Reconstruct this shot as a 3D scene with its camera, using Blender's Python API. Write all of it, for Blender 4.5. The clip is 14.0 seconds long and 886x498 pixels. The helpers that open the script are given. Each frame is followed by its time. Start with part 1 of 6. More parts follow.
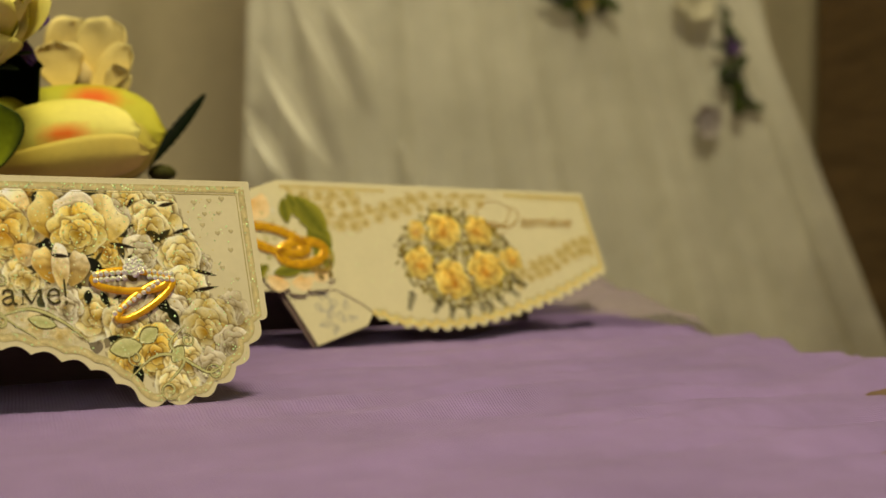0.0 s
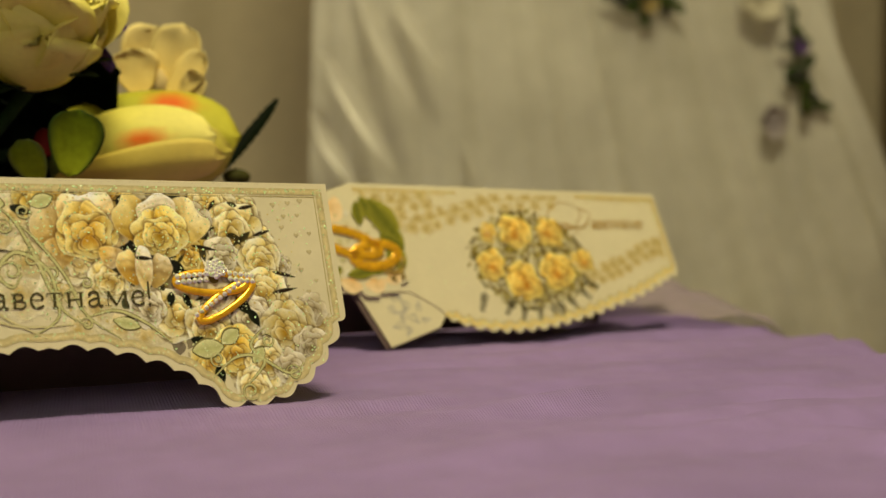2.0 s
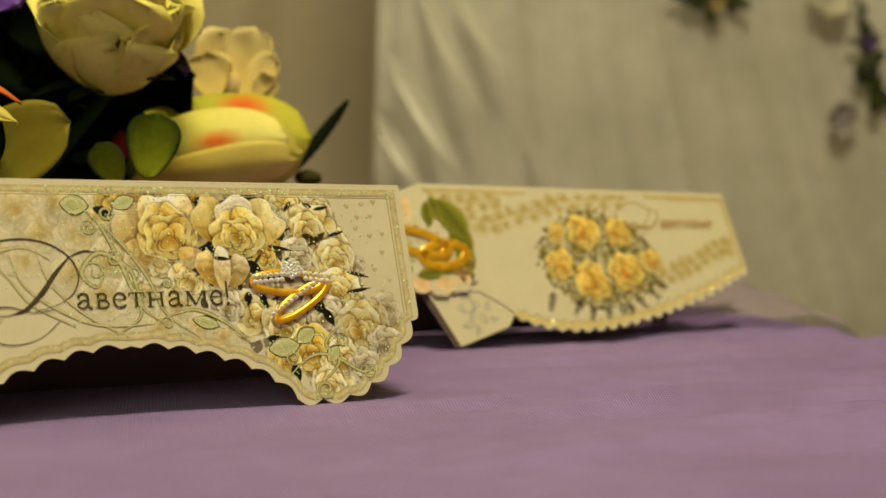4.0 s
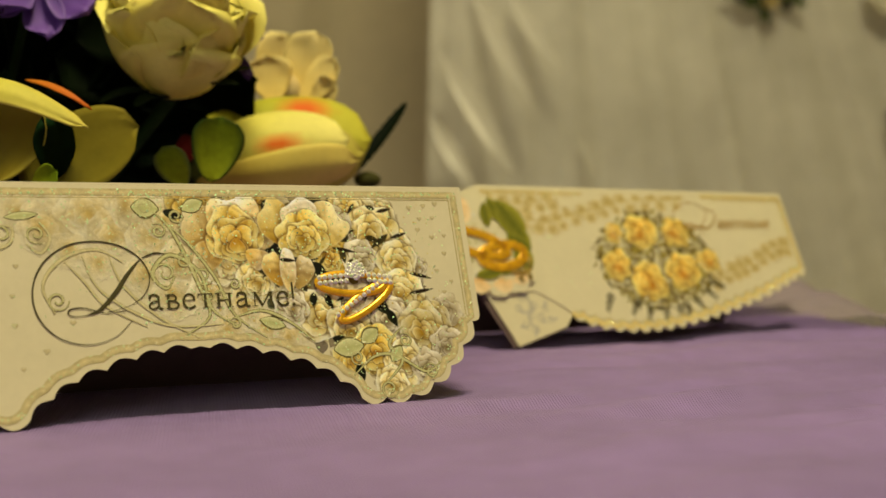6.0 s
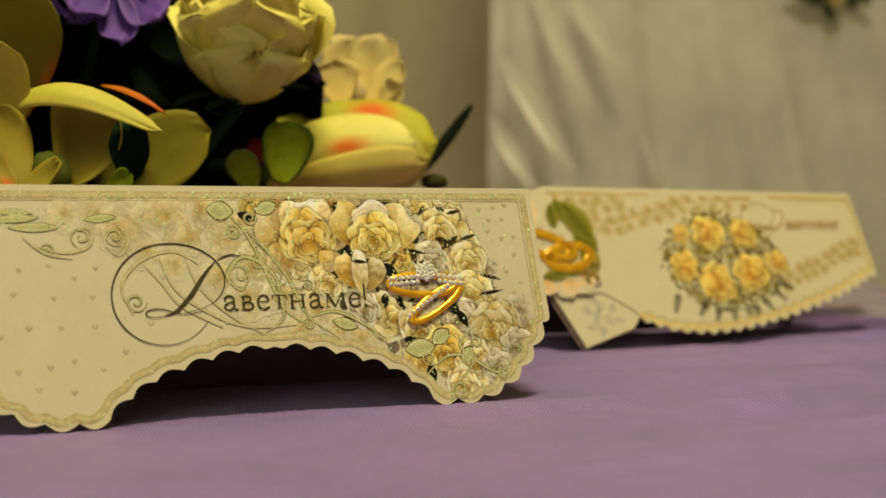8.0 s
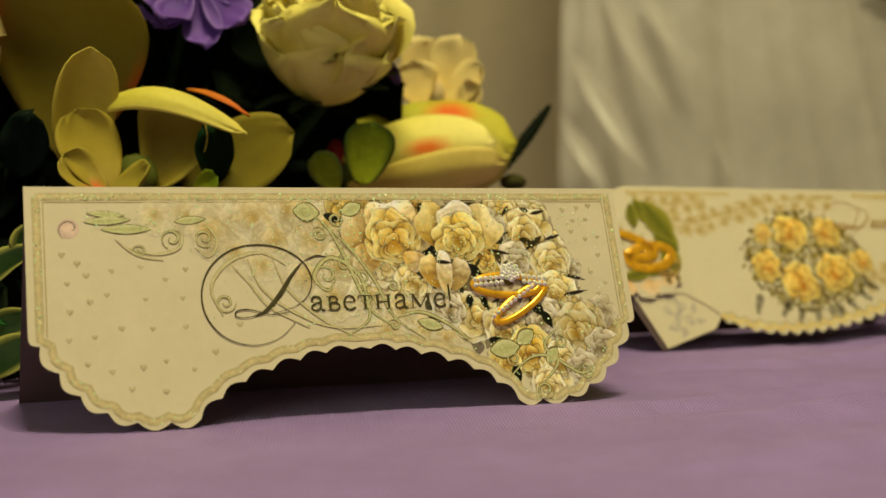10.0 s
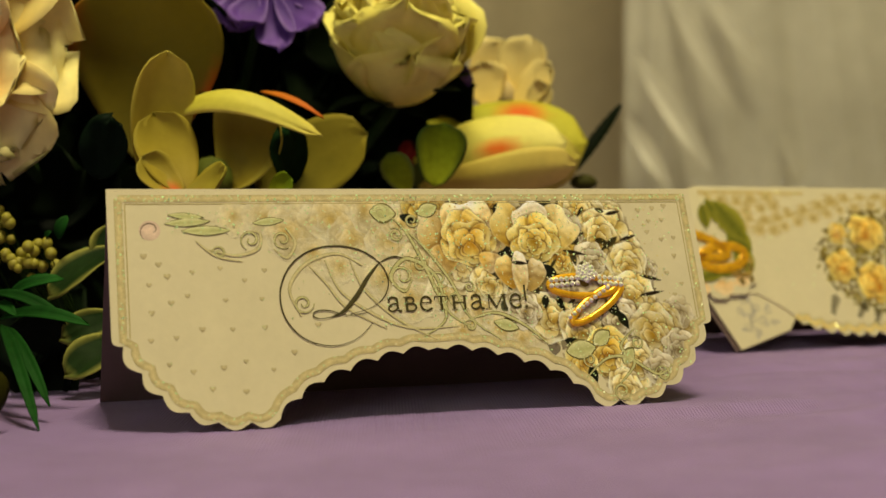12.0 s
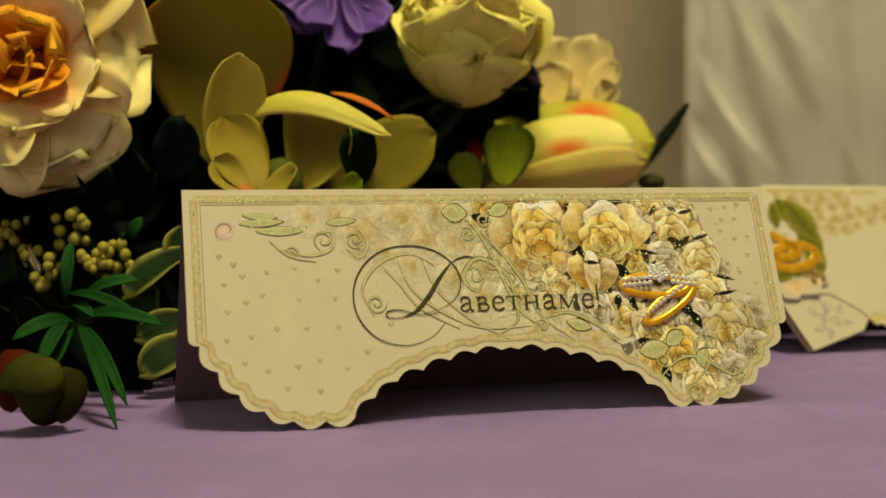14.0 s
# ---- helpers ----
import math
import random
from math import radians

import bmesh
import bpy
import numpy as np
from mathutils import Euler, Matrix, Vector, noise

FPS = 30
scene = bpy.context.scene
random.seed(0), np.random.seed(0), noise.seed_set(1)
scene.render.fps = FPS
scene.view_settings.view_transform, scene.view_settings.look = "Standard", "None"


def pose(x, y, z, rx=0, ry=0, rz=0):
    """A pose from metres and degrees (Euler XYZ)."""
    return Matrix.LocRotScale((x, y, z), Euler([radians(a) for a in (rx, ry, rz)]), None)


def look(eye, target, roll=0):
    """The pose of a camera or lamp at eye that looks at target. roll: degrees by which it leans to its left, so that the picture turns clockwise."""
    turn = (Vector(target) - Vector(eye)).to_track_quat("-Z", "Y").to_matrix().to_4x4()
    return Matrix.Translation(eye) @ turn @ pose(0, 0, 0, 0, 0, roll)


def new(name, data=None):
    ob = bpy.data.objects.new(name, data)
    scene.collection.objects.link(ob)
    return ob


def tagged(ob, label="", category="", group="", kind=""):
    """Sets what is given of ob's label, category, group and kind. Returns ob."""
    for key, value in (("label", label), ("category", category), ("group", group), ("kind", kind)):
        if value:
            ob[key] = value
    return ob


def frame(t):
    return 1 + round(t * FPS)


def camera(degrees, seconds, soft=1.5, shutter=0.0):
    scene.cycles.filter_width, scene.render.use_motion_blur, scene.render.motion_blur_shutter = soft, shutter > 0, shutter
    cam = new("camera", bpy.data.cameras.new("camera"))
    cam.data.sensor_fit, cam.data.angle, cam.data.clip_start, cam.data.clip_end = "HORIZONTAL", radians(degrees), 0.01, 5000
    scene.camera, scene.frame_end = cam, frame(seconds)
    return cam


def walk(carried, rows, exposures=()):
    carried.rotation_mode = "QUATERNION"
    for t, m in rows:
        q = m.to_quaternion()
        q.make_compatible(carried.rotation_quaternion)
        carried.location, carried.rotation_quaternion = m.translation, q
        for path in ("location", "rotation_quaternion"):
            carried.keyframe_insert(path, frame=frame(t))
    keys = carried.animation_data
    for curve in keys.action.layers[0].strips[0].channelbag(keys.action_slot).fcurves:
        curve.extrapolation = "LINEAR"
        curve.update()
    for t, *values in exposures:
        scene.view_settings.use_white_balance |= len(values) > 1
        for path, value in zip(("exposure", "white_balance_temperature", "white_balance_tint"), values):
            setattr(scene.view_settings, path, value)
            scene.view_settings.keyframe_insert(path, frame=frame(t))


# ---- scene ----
cam = camera(39.0, 14.0, soft=1.5)
cam.data.dof.use_dof, cam.data.dof.focus_distance, cam.data.dof.aperture_fstop = True, 0.412, 9.5
# seconds, place, turn: a slow pan to the left on a tripod beside the table
ROWS = [
    (0, 0.03525, 0.0076, 0.06167, 88.327, -0.79, -18.941),
    (0.5, 0.03386, 0.00768, 0.06122, 88.414, -0.653, -18.393),
    (1, 0.03259, 0.00816, 0.0607, 88.479, -0.534, -17.65),
    (1.5, 0.03108, 0.00869, 0.06044, 88.489, -0.437, -16.959),
    (2, 0.02983, 0.00829, 0.0605, 88.494, -0.402, -16.164),
    (2.5, 0.02851, 0.0079, 0.06064, 88.47, -0.384, -15.474),
    (3, 0.02749, 0.00715, 0.06074, 88.447, -0.365, -14.687),
    (5.5, 0.02174, 0.00183, 0.06187, 88.386, -0.182, -11.637),
    (6, 0.02039, 0.00083, 0.06192, 88.385, -0.135, -11.057),
    (6.5, 0.01925, 0.0003, 0.06176, 88.408, -0.083, -10.545),
    (7, 0.01853, -0.00028, 0.06164, 88.437, -0.041, -9.834),
    (7.5, 0.01724, -0.00074, 0.06182, 88.462, 0.016, -9.103),
    (8, 0.016, -0.00072, 0.0618, 88.47, 0.078, -8.394),
    (10.5, 0.00887, -0.00048, 0.06205, 88.494, 0.352, -4.617),
    (11, 0.00738, -0.00039, 0.06222, 88.502, 0.39, -3.993),
    (11.5, 0.00603, -0.00018, 0.06204, 88.523, 0.436, -3.33),
    (12, 0.0049, -0.00027, 0.06198, 88.543, 0.483, -2.61),
    (12.5, 0.00353, -0.00034, 0.0619, 88.566, 0.521, -1.919),
    (13, 0.00222, -0.00052, 0.06175, 88.587, 0.57, -1.212),
    (13.5, 0.00113, -0.00032, 0.06166, 88.615, 0.649, -0.57),
    (14, -0.0, -0.0, 0.06135, 88.654, 0.713, -0.017),
]
walk(cam, [(t, pose(x, y, z, rx, ry, rz)) for t, x, y, z, rx, ry, rz in ROWS])

# ---------------------------------------------------------------- light
scene.view_settings.exposure = 0.0
world = bpy.data.worlds.new("sky")
scene.world = world
world.use_nodes = True
sky = world.node_tree.nodes.new("ShaderNodeTexSky")
sky.sky_type, sky.sun_disc, sky.sun_elevation, sky.sun_rotation = "NISHITA", False, radians(35), radians(200)
world.node_tree.links.new(sky.outputs[0], world.node_tree.nodes["Background"].inputs[0])
world.node_tree.nodes["Background"].inputs[1].default_value = 0.08


def area_lamp(name, m, sx, sy, watts, colour):
    data = bpy.data.lights.new(name, "AREA")
    data.shape, data.size, data.size_y, data.energy, data.color = "RECTANGLE", sx, sy, watts, colour
    ob = new(name, data)
    ob.matrix_world = m
    return ob


# daylight in the window behind the camera, and the warm lamp on the ceiling
area_lamp("window_daylight", look((-0.85, -1.86, 1.05), (0.05, 0.6, 0.0)), 1.3, 1.1, 4, (1.0, 0.90, 0.58))
area_lamp("ceiling_lamp_light", look((0.22, -0.06, 1.85), (0.05, 0.50, 0.0)), 0.4, 0.4, 37.5, (1.0, 0.875, 0.50))


# ---------------------------------------------------------------- materials
def material(name, colour=(0.5, 0.5, 0.5), rough=0.6, metal=0.0, vary=0.15, scale=40.0, bump=0.0, bump_scale=None,
             ink=False, through_light=0.0, alpha=1.0, glitter=0.0, sheen=0.0, piece=0.0, coat=0.0, shine=0.5, stretch=(1, 1, 1), weave=0.0):
    """A surface with colour that varies at two scales, fine relief, and as asked dye, see-through light, sparkle or weave."""
    m = bpy.data.materials.new(name)
    m.use_nodes = True
    nt = m.node_tree
    N, L = nt.nodes, nt.links
    p = N["Principled BSDF"]
    p.inputs["Roughness"].default_value, p.inputs["Metallic"].default_value = rough, metal
    p.inputs["Sheen Weight"].default_value = sheen
    p.inputs["Coat Weight"].default_value = coat
    p.inputs["Specular IOR Level"].default_value = shine
    tc = N.new("ShaderNodeTexCoord")
    mp = N.new("ShaderNodeMapping")
    mp.inputs["Scale"].default_value = stretch
    L.new(tc.outputs["Object"], mp.inputs[0])

    def noise_tex(s, detail=4):
        n = N.new("ShaderNodeTexNoise")
        n.inputs["Scale"].default_value, n.inputs["Detail"].default_value = s, detail
        L.new(mp.outputs[0], n.inputs["Vector"])
        return n

    if ink:
        src = N.new("ShaderNodeVertexColor")
        src.layer_name = "ink"
        col = src.outputs[0]
    else:
        src = N.new("ShaderNodeRGB")
        src.outputs[0].default_value = (*colour, 1)
        col = src.outputs[0]
    for s, a in ((scale, vary), (scale * 6, vary * 0.6)):
        n = noise_tex(s)
        mr = N.new("ShaderNodeMapRange")
        mr.inputs["From Min"].default_value, mr.inputs["From Max"].default_value = 0.3, 0.7
        mr.inputs["To Min"].default_value, mr.inputs["To Max"].default_value = 1 - a, 1 + a
        L.new(n.outputs[0], mr.inputs[0])
        hv = N.new("ShaderNodeHueSaturation")
        L.new(mr.outputs[0], hv.inputs["Value"])
        L.new(col, hv.inputs["Color"])
        col = hv.outputs[0]
    if piece:
        g = N.new("ShaderNodeNewGeometry")
        mr = N.new("ShaderNodeMapRange")
        mr.inputs["To Min"].default_value, mr.inputs["To Max"].default_value = 1 - piece, 1 + piece
        L.new(g.outputs["Random Per Island"], mr.inputs[0])
        hv = N.new("ShaderNodeHueSaturation")
        L.new(mr.outputs[0], hv.inputs["Value"])
        L.new(col, hv.inputs["Color"])
        col = hv.outputs[0]
    L.new(col, p.inputs["Base Color"])
    if bump:
        n = noise_tex(bump_scale or scale * 8, 6)
        b = N.new("ShaderNodeBump")
        b.inputs["Strength"].default_value, b.inputs["Distance"].default_value = bump, 0.0004
        L.new(n.outputs[0], b.inputs["Height"])
        L.new(b.outputs[0], p.inputs["Normal"])
    if weave:
        # crossing threads, the ribs a little uneven
        height = None
        for axis in ("X", "Y"):
            wv = N.new("ShaderNodeTexWave")
            wv.bands_direction = axis
            wv.inputs["Scale"].default_value, wv.inputs["Distortion"].default_value = weave, 1.5
            wv.inputs["Detail"].default_value, wv.inputs["Detail Scale"].default_value = 1.0, 0.1
            L.new(tc.outputs["Object"], wv.inputs["Vector"])
            if height is None:
                height = wv.outputs["Fac"]
            else:
                add = N.new("ShaderNodeMath")
                L.new(height, add.inputs[0])
                L.new(wv.outputs["Fac"], add.inputs[1])
                height = add.outputs[0]
        wb = N.new("ShaderNodeBump")
        wb.inputs["Strength"].default_value, wb.inputs["Distance"].default_value = 0.55, 0.0003
        L.new(height, wb.inputs["Height"])
        if bump:
            L.new(b.outputs[0], wb.inputs["Normal"])
        L.new(wb.outputs[0], p.inputs["Normal"])
    out = N["Material Output"]
    shader = p.outputs[0]
    if glitter:
        # loose sparkle: tiny flakes, each turned its own way
        v = N.new("ShaderNodeTexVoronoi")
        v.inputs["Scale"].default_value = 1900
        L.new(tc.outputs["Object"], v.inputs["Vector"])
        gl = N.new("ShaderNodeBsdfGlossy")
        gl.inputs["Roughness"].default_value = 0.22
        tone = N.new("ShaderNodeMix")
        tone.data_type = "RGBA"
        tone.inputs["A"].default_value, tone.inputs["B"].default_value = (0.98, 0.90, 0.55, 1), (0.55, 0.98, 0.45, 1)
        L.new(v.outputs["Color"], tone.inputs["Factor"])
        L.new(tone.outputs["Result"], gl.inputs["Color"])
        g = N.new("ShaderNodeNewGeometry")
        s1 = N.new("ShaderNodeVectorMath")
        s1.operation = "SUBTRACT"
        s1.inputs[1].default_value = (0.5, 0.5, 0.5)
        L.new(v.outputs["Color"], s1.inputs[0])
        s2 = N.new("ShaderNodeVectorMath")
        s2.operation = "SCALE"
        s2.inputs["Scale"].default_value = 1.5
        L.new(s1.outputs[0], s2.inputs[0])
        s3 = N.new("ShaderNodeVectorMath")
        L.new(g.outputs["Normal"], s3.inputs[0])
        L.new(s2.outputs[0], s3.inputs[1])
        s4 = N.new("ShaderNodeVectorMath")
        s4.operation = "NORMALIZE"
        L.new(s3.outputs[0], s4.inputs[0])
        L.new(s4.outputs[0], gl.inputs["Normal"])
        body = N.new("ShaderNodeBsdfDiffuse")
        L.new(tone.outputs["Result"], body.inputs["Color"])
        flake = N.new("ShaderNodeMixShader")
        flake.inputs[0].default_value = 0.3
        L.new(body.outputs[0], flake.inputs[1])
        L.new(gl.outputs[0], flake.inputs[2])
        sep = N.new("ShaderNodeSeparateColor")
        L.new(v.outputs["Color"], sep.inputs[0])
        cut = N.new("ShaderNodeMath")
        cut.operation = "LESS_THAN"
        cut.inputs[1].default_value = glitter
        L.new(sep.outputs[0], cut.inputs[0])
        mx = N.new("ShaderNodeMixShader")
        L.new(cut.outputs[0], mx.inputs[0])
        L.new(shader, mx.inputs[1])
        L.new(flake.outputs[0], mx.inputs[2])
        shader = mx.outputs[0]
    if through_light:
        tr = N.new("ShaderNodeBsdfTranslucent")
        L.new(col, tr.inputs[0])
        mx = N.new("ShaderNodeMixShader")
        mx.inputs[0].default_value = through_light
        L.new(shader, mx.inputs[1])
        L.new(tr.outputs[0], mx.inputs[2])
        shader = mx.outputs[0]
    if alpha < 1:
        # open weave: part of the light goes straight through
        tp = N.new("ShaderNodeBsdfTransparent")
        n = noise_tex(scale * 0.5)
        mr = N.new("ShaderNodeMapRange")
        mr.inputs["From Min"].default_value, mr.inputs["From Max"].default_value = 0.3, 0.7
        mr.inputs["To Min"].default_value, mr.inputs["To Max"].default_value = alpha * 0.8, min(1, alpha * 1.2)
        L.new(n.outputs[0], mr.inputs[0])
        mx = N.new("ShaderNodeMixShader")
        L.new(mr.outputs[0], mx.inputs[0])
        L.new(tp.outputs[0], mx.inputs[1])
        L.new(shader, mx.inputs[2])
        shader = mx.outputs[0]
    L.new(shader, out.inputs[0])
    return m


CARD = material("cream_card", (0.66, 0.605, 0.405), 0.5, shine=0.25, vary=0.03, scale=60, bump=0.06, bump_scale=900)
# inside of the cards: brown, darkened further for the shade under the fold
CARD_SHADED = material("shaded_card_inside", (0.15, 0.10, 0.09), 0.7, vary=0.05, scale=60, bump=0.06, bump_scale=900)
INK = material("printed_ink", rough=0.5, shine=0.2, ink=True, vary=0.10, scale=500, bump=0.15, bump_scale=1500)
GLITTER = material("glitter_ink", rough=0.5, shine=0.2, ink=True, vary=0.12, scale=500, bump=0.3, bump_scale=1600, glitter=0.03)
BORDER = material("glitter_border_ink", rough=0.45, shine=0.25, ink=True, vary=0.15, scale=500, bump=0.3, bump_scale=1600, glitter=0.07)
GOLD = material("gold_foil", (0.92, 0.50, 0.02), 0.24, metal=0.4, vary=0.2, scale=250, bump=0.2, bump_scale=900)
SILVER = material("cut_crystal", (0.92, 0.90, 0.84), 0.15, metal=0.35, vary=0.2, scale=900, glitter=0.25)
TEXT_GOLD = material("dark_gold_foil", (0.052, 0.043, 0.008), 0.45, metal=0.1, vary=0.25, scale=300)
SCRIPT_GOLD = material("pale_gold_foil", (0.36, 0.20, 0.012), 0.4, metal=0.1, vary=0.2, scale=300)
FLECK = material("glitter_fleck", (0.74, 1.0, 0.55), 0.25, metal=0.0, vary=0.1, scale=200, piece=0.15)
PETAL = material("silk_petal", rough=0.62, ink=True, vary=0.06, scale=45, bump=0.25, bump_scale=400, through_light=0.16, shine=0.25)
LEAF = material("plastic_leaf", rough=0.6, shine=0.06, ink=True, vary=0.2, scale=60, bump=0.3, bump_scale=300, through_light=0.08)
BERRY = material("foam_berry", (0.32, 0.29, 0.025), 0.55, vary=0.2, scale=120, bump=0.2)
CLOTH = material("lavender_cloth", (0.255, 0.163, 0.44), 0.62, vary=0.12, scale=14, bump=0.5, bump_scale=1100, sheen=0.25, weave=285)
ORGANZA = material("lavender_organza", (0.42, 0.33, 0.42), 0.5, vary=0.1, scale=20, bump=0.3, bump_scale=1200, alpha=0.45, sheen=0.3)
TULLE = material("white_tulle", (0.84, 0.825, 0.745), 0.7, vary=0.08, scale=6, bump=0.3, bump_scale=500, alpha=0.7, through_light=0.25)
# bright, half-metallic strips that imitate streaks of light on the tulle
STREAK = material("white_streak", (0.97, 0.95, 0.86), 0.34, metal=0.45, vary=0.06, scale=12, sheen=0.3, alpha=0.55)
WALL = material("beige_wall_paint", (0.60, 0.54, 0.40), 0.8, vary=0.06, scale=2.5, bump=0.1, bump_scale=120)
CURTAIN = material("beige_curtain", (0.62, 0.55, 0.39), 0.8, vary=0.06, scale=5, bump=0.2, bump_scale=300)
WOOD = material("brown_wood", (0.17, 0.11, 0.055), 0.5, vary=0.3, scale=8, bump=0.2, stretch=(1, 1, 8))
FLOOR = material("floor_boards", (0.22, 0.14, 0.08), 0.5, vary=0.25, scale=4, bump=0.2, stretch=(1, 10, 1))
WHITE = material("white_paint", (0.75, 0.73, 0.68), 0.6, vary=0.04, scale=4, bump=0.08)


# ---------------------------------------------------------------- mesh helpers
class Sheet:
    """Corners, faces and a dye for each corner, gathered into one mesh."""

    def __init__(self):
        self.v, self.f, self.c = [], [], []

    def grid(self, rows, colours, thick=0.0, ring=False):
        """A grid of points; with a thickness it gets a back and closed edges."""
        nu, nv = len(rows), len(rows[0])
        base = len(self.v)
        P = np.array(rows, float)
        du = np.gradient(P, axis=0)
        dv = np.gradient(P, axis=1)
        nrm = np.cross(du, dv)
        nrm /= np.maximum(np.linalg.norm(nrm, axis=2, keepdims=True), 1e-12)
        layers = (0.0,) if not thick else (thick / 2, -thick / 2)
        for k, off in enumerate(layers):
            for i in range(nu):
                for j in range(nv):
                    self.v.append(tuple(P[i, j] + nrm[i, j] * off))
                    self.c.append(colours[i][j])
            b = base + k * nu * nv
            for i in range(nu - 1):
                for j in range(nv - 1):
                    q = (b + i * nv + j, b + (i + 1) * nv + j, b + (i + 1) * nv + j + 1, b + i * nv + j + 1)
                    self.f.append(q if k == 0 else q[::-1])
        if thick:
            n = nu * nv
            edge = [(i, 0) for i in range(nu)] + [(nu - 1, j) for j in range(1, nv)] + [(i, nv - 1) for i in range(nu - 2, -1, -1)] + [(0, j) for j in range(nv - 2, 0, -1)]
            for (i, j), (k, l) in zip(edge, edge[1:] + edge[:1]):
                a, b2 = base + i * nv + j, base + k * nv + l
                self.f.append((a, a + n, b2 + n, b2))
        return self

    def poly(self, pts, colours):
        b = len(self.v)
        self.v += [tuple(p) for p in pts]
        self.c += list(colours) if isinstance(colours[0], (tuple, list)) else [colours] * len(pts)
        self.f.append(tuple(range(b, b + len(pts))))
        return self

    def fan(self, centre, pts, cc, ce):
        b = len(self.v)
        self.v += [tuple(centre)] + [tuple(p) for p in pts]
        self.c += [cc] + [ce] * len(pts)
        n = len(pts)
        self.f += [(b, b + 1 + i, b + 1 + (i + 1) % n) for i in range(n)]
        return self

    def mesh(self, name, smooth=True):
        me = bpy.data.meshes.new(name)
        me.from_pydata(self.v, [], self.f)
        me.update()
        layer = me.color_attributes.new("ink", "FLOAT_COLOR", "POINT")
        layer.data.foreach_set("color", np.array([(*c[:3], 1.0) for c in self.c], np.float32).ravel())
        if smooth:
            me.polygons.foreach_set("use_smooth", [True] * len(me.polygons))
        return me


def part(name, mesh, mat, parent=None, label=""):
    """One mesh object under a thing or under a part; mesh: a Sheet, a bmesh or a mesh."""
    if isinstance(mesh, Sheet):
        mesh = mesh.mesh(name)
    elif isinstance(mesh, bmesh.types.BMesh):
        bm, mesh = mesh, bpy.data.meshes.new(name)
        bm.to_mesh(mesh)
        bm.free()
    ob = new(name, mesh)
    if mat and not mesh.materials:
        mesh.materials.append(mat)
    if parent:
        ob.parent = parent
    if label:
        tagged(ob, label)
    return ob


def thing(name, m, label, category, group=""):
    ob = new(name)
    ob.empty_display_size = 0.01
    ob.matrix_world = m
    return tagged(ob, label, category, group)


def lerp(a, b, t):
    t = min(1.0, max(0.0, t))
    return tuple(x + (y - x) * t for x, y in zip(a, b))


def box_mesh(name, x0, x1, y0, y1, z0, z1, bevel=0.0):
    bm = bmesh.new()
    bmesh.ops.create_cube(bm, size=1.0)
    for v in bm.verts:
        v.co = Vector(((x0 + x1) / 2 + v.co.x * (x1 - x0), (y0 + y1) / 2 + v.co.y * (y1 - y0), (z0 + z1) / 2 + v.co.z * (z1 - z0)))
    if bevel:
        bmesh.ops.bevel(bm, geom=bm.edges[:], offset=bevel, segments=2, affect="EDGES")
    return bm


def tube(sh, pts, radii, colour, sides=8):
    """A round stem along points."""
    rows = []
    pts = [Vector(p) for p in pts]
    for i, p in enumerate(pts):
        d = (pts[min(i + 1, len(pts) - 1)] - pts[max(i - 1, 0)]).normalized()
        a = d.cross(Vector((0.3, 0.2, 0.93))).normalized()
        b = d.cross(a)
        r = radii[i] if isinstance(radii, (list, tuple)) else radii
        rows.append([p + (a * math.cos(2 * math.pi * k / sides) + b * math.sin(2 * math.pi * k / sides)) * r for k in range(sides + 1)])
    sh.grid(rows, [[colour] * (sides + 1) for _ in rows])
    return sh


# ---------------------------------------------------------------- the room
ROOM = (-2.2, 3.0, -2.0, 3.0)          # x from, to, y from, to
FLOOR_Z, CEIL_Z = -0.75, 1.95


def setting(name, bm, mat, label, category):
    return tagged(part(name, bm, mat), label, category, kind="structure")


x0, x1, y0, y1 = ROOM
setting("floor", box_mesh("floor", x0 - 0.1, x1 + 0.1, y0 - 0.1, y1 + 0.1, FLOOR_Z - 0.1, FLOOR_Z), FLOOR, "brown boarded floor of the room", "floor")
setting("ceiling", box_mesh("ceiling", x0 - 0.1, x1 + 0.1, y0 - 0.1, y1 + 0.1, CEIL_Z, CEIL_Z + 0.1), WHITE, "plain white painted ceiling", "ceiling")
setting("wall_north", box_mesh("wall_north", x0 - 0.1, x1 + 0.1, y1, y1 + 0.1, FLOOR_Z, CEIL_Z), WALL, "beige painted wall behind the tulle", "wall")
setting("wall_west", box_mesh("wall_west", x0 - 0.1, x0, y0, y1, FLOOR_Z, CEIL_Z), WALL, "beige painted side wall", "wall")
setting("wall_east", box_mesh("wall_east", x1, x1 + 0.1, y0, y1, FLOOR_Z, CEIL_Z), WALL, "beige painted side wall", "wall")
# the wall behind the camera, with the window's opening
wall = bmesh.new()
for a in ((x0 - 0.1, -1.55, FLOOR_Z, CEIL_Z), (-0.15, x1 + 0.1, FLOOR_Z, CEIL_Z), (-1.55, -0.15, FLOOR_Z, 0.45), (-1.55, -0.15, 1.65, CEIL_Z)):
    piece = box_mesh("p", a[0], a[1], y0 - 0.1, y0, a[2], a[3])
    me = bpy.data.meshes.new("p")
    piece.to_mesh(me)
    piece.free()
    wall.from_mesh(me)
setting("wall_south", wall, WALL, "beige painted wall with a window opening", "wall")


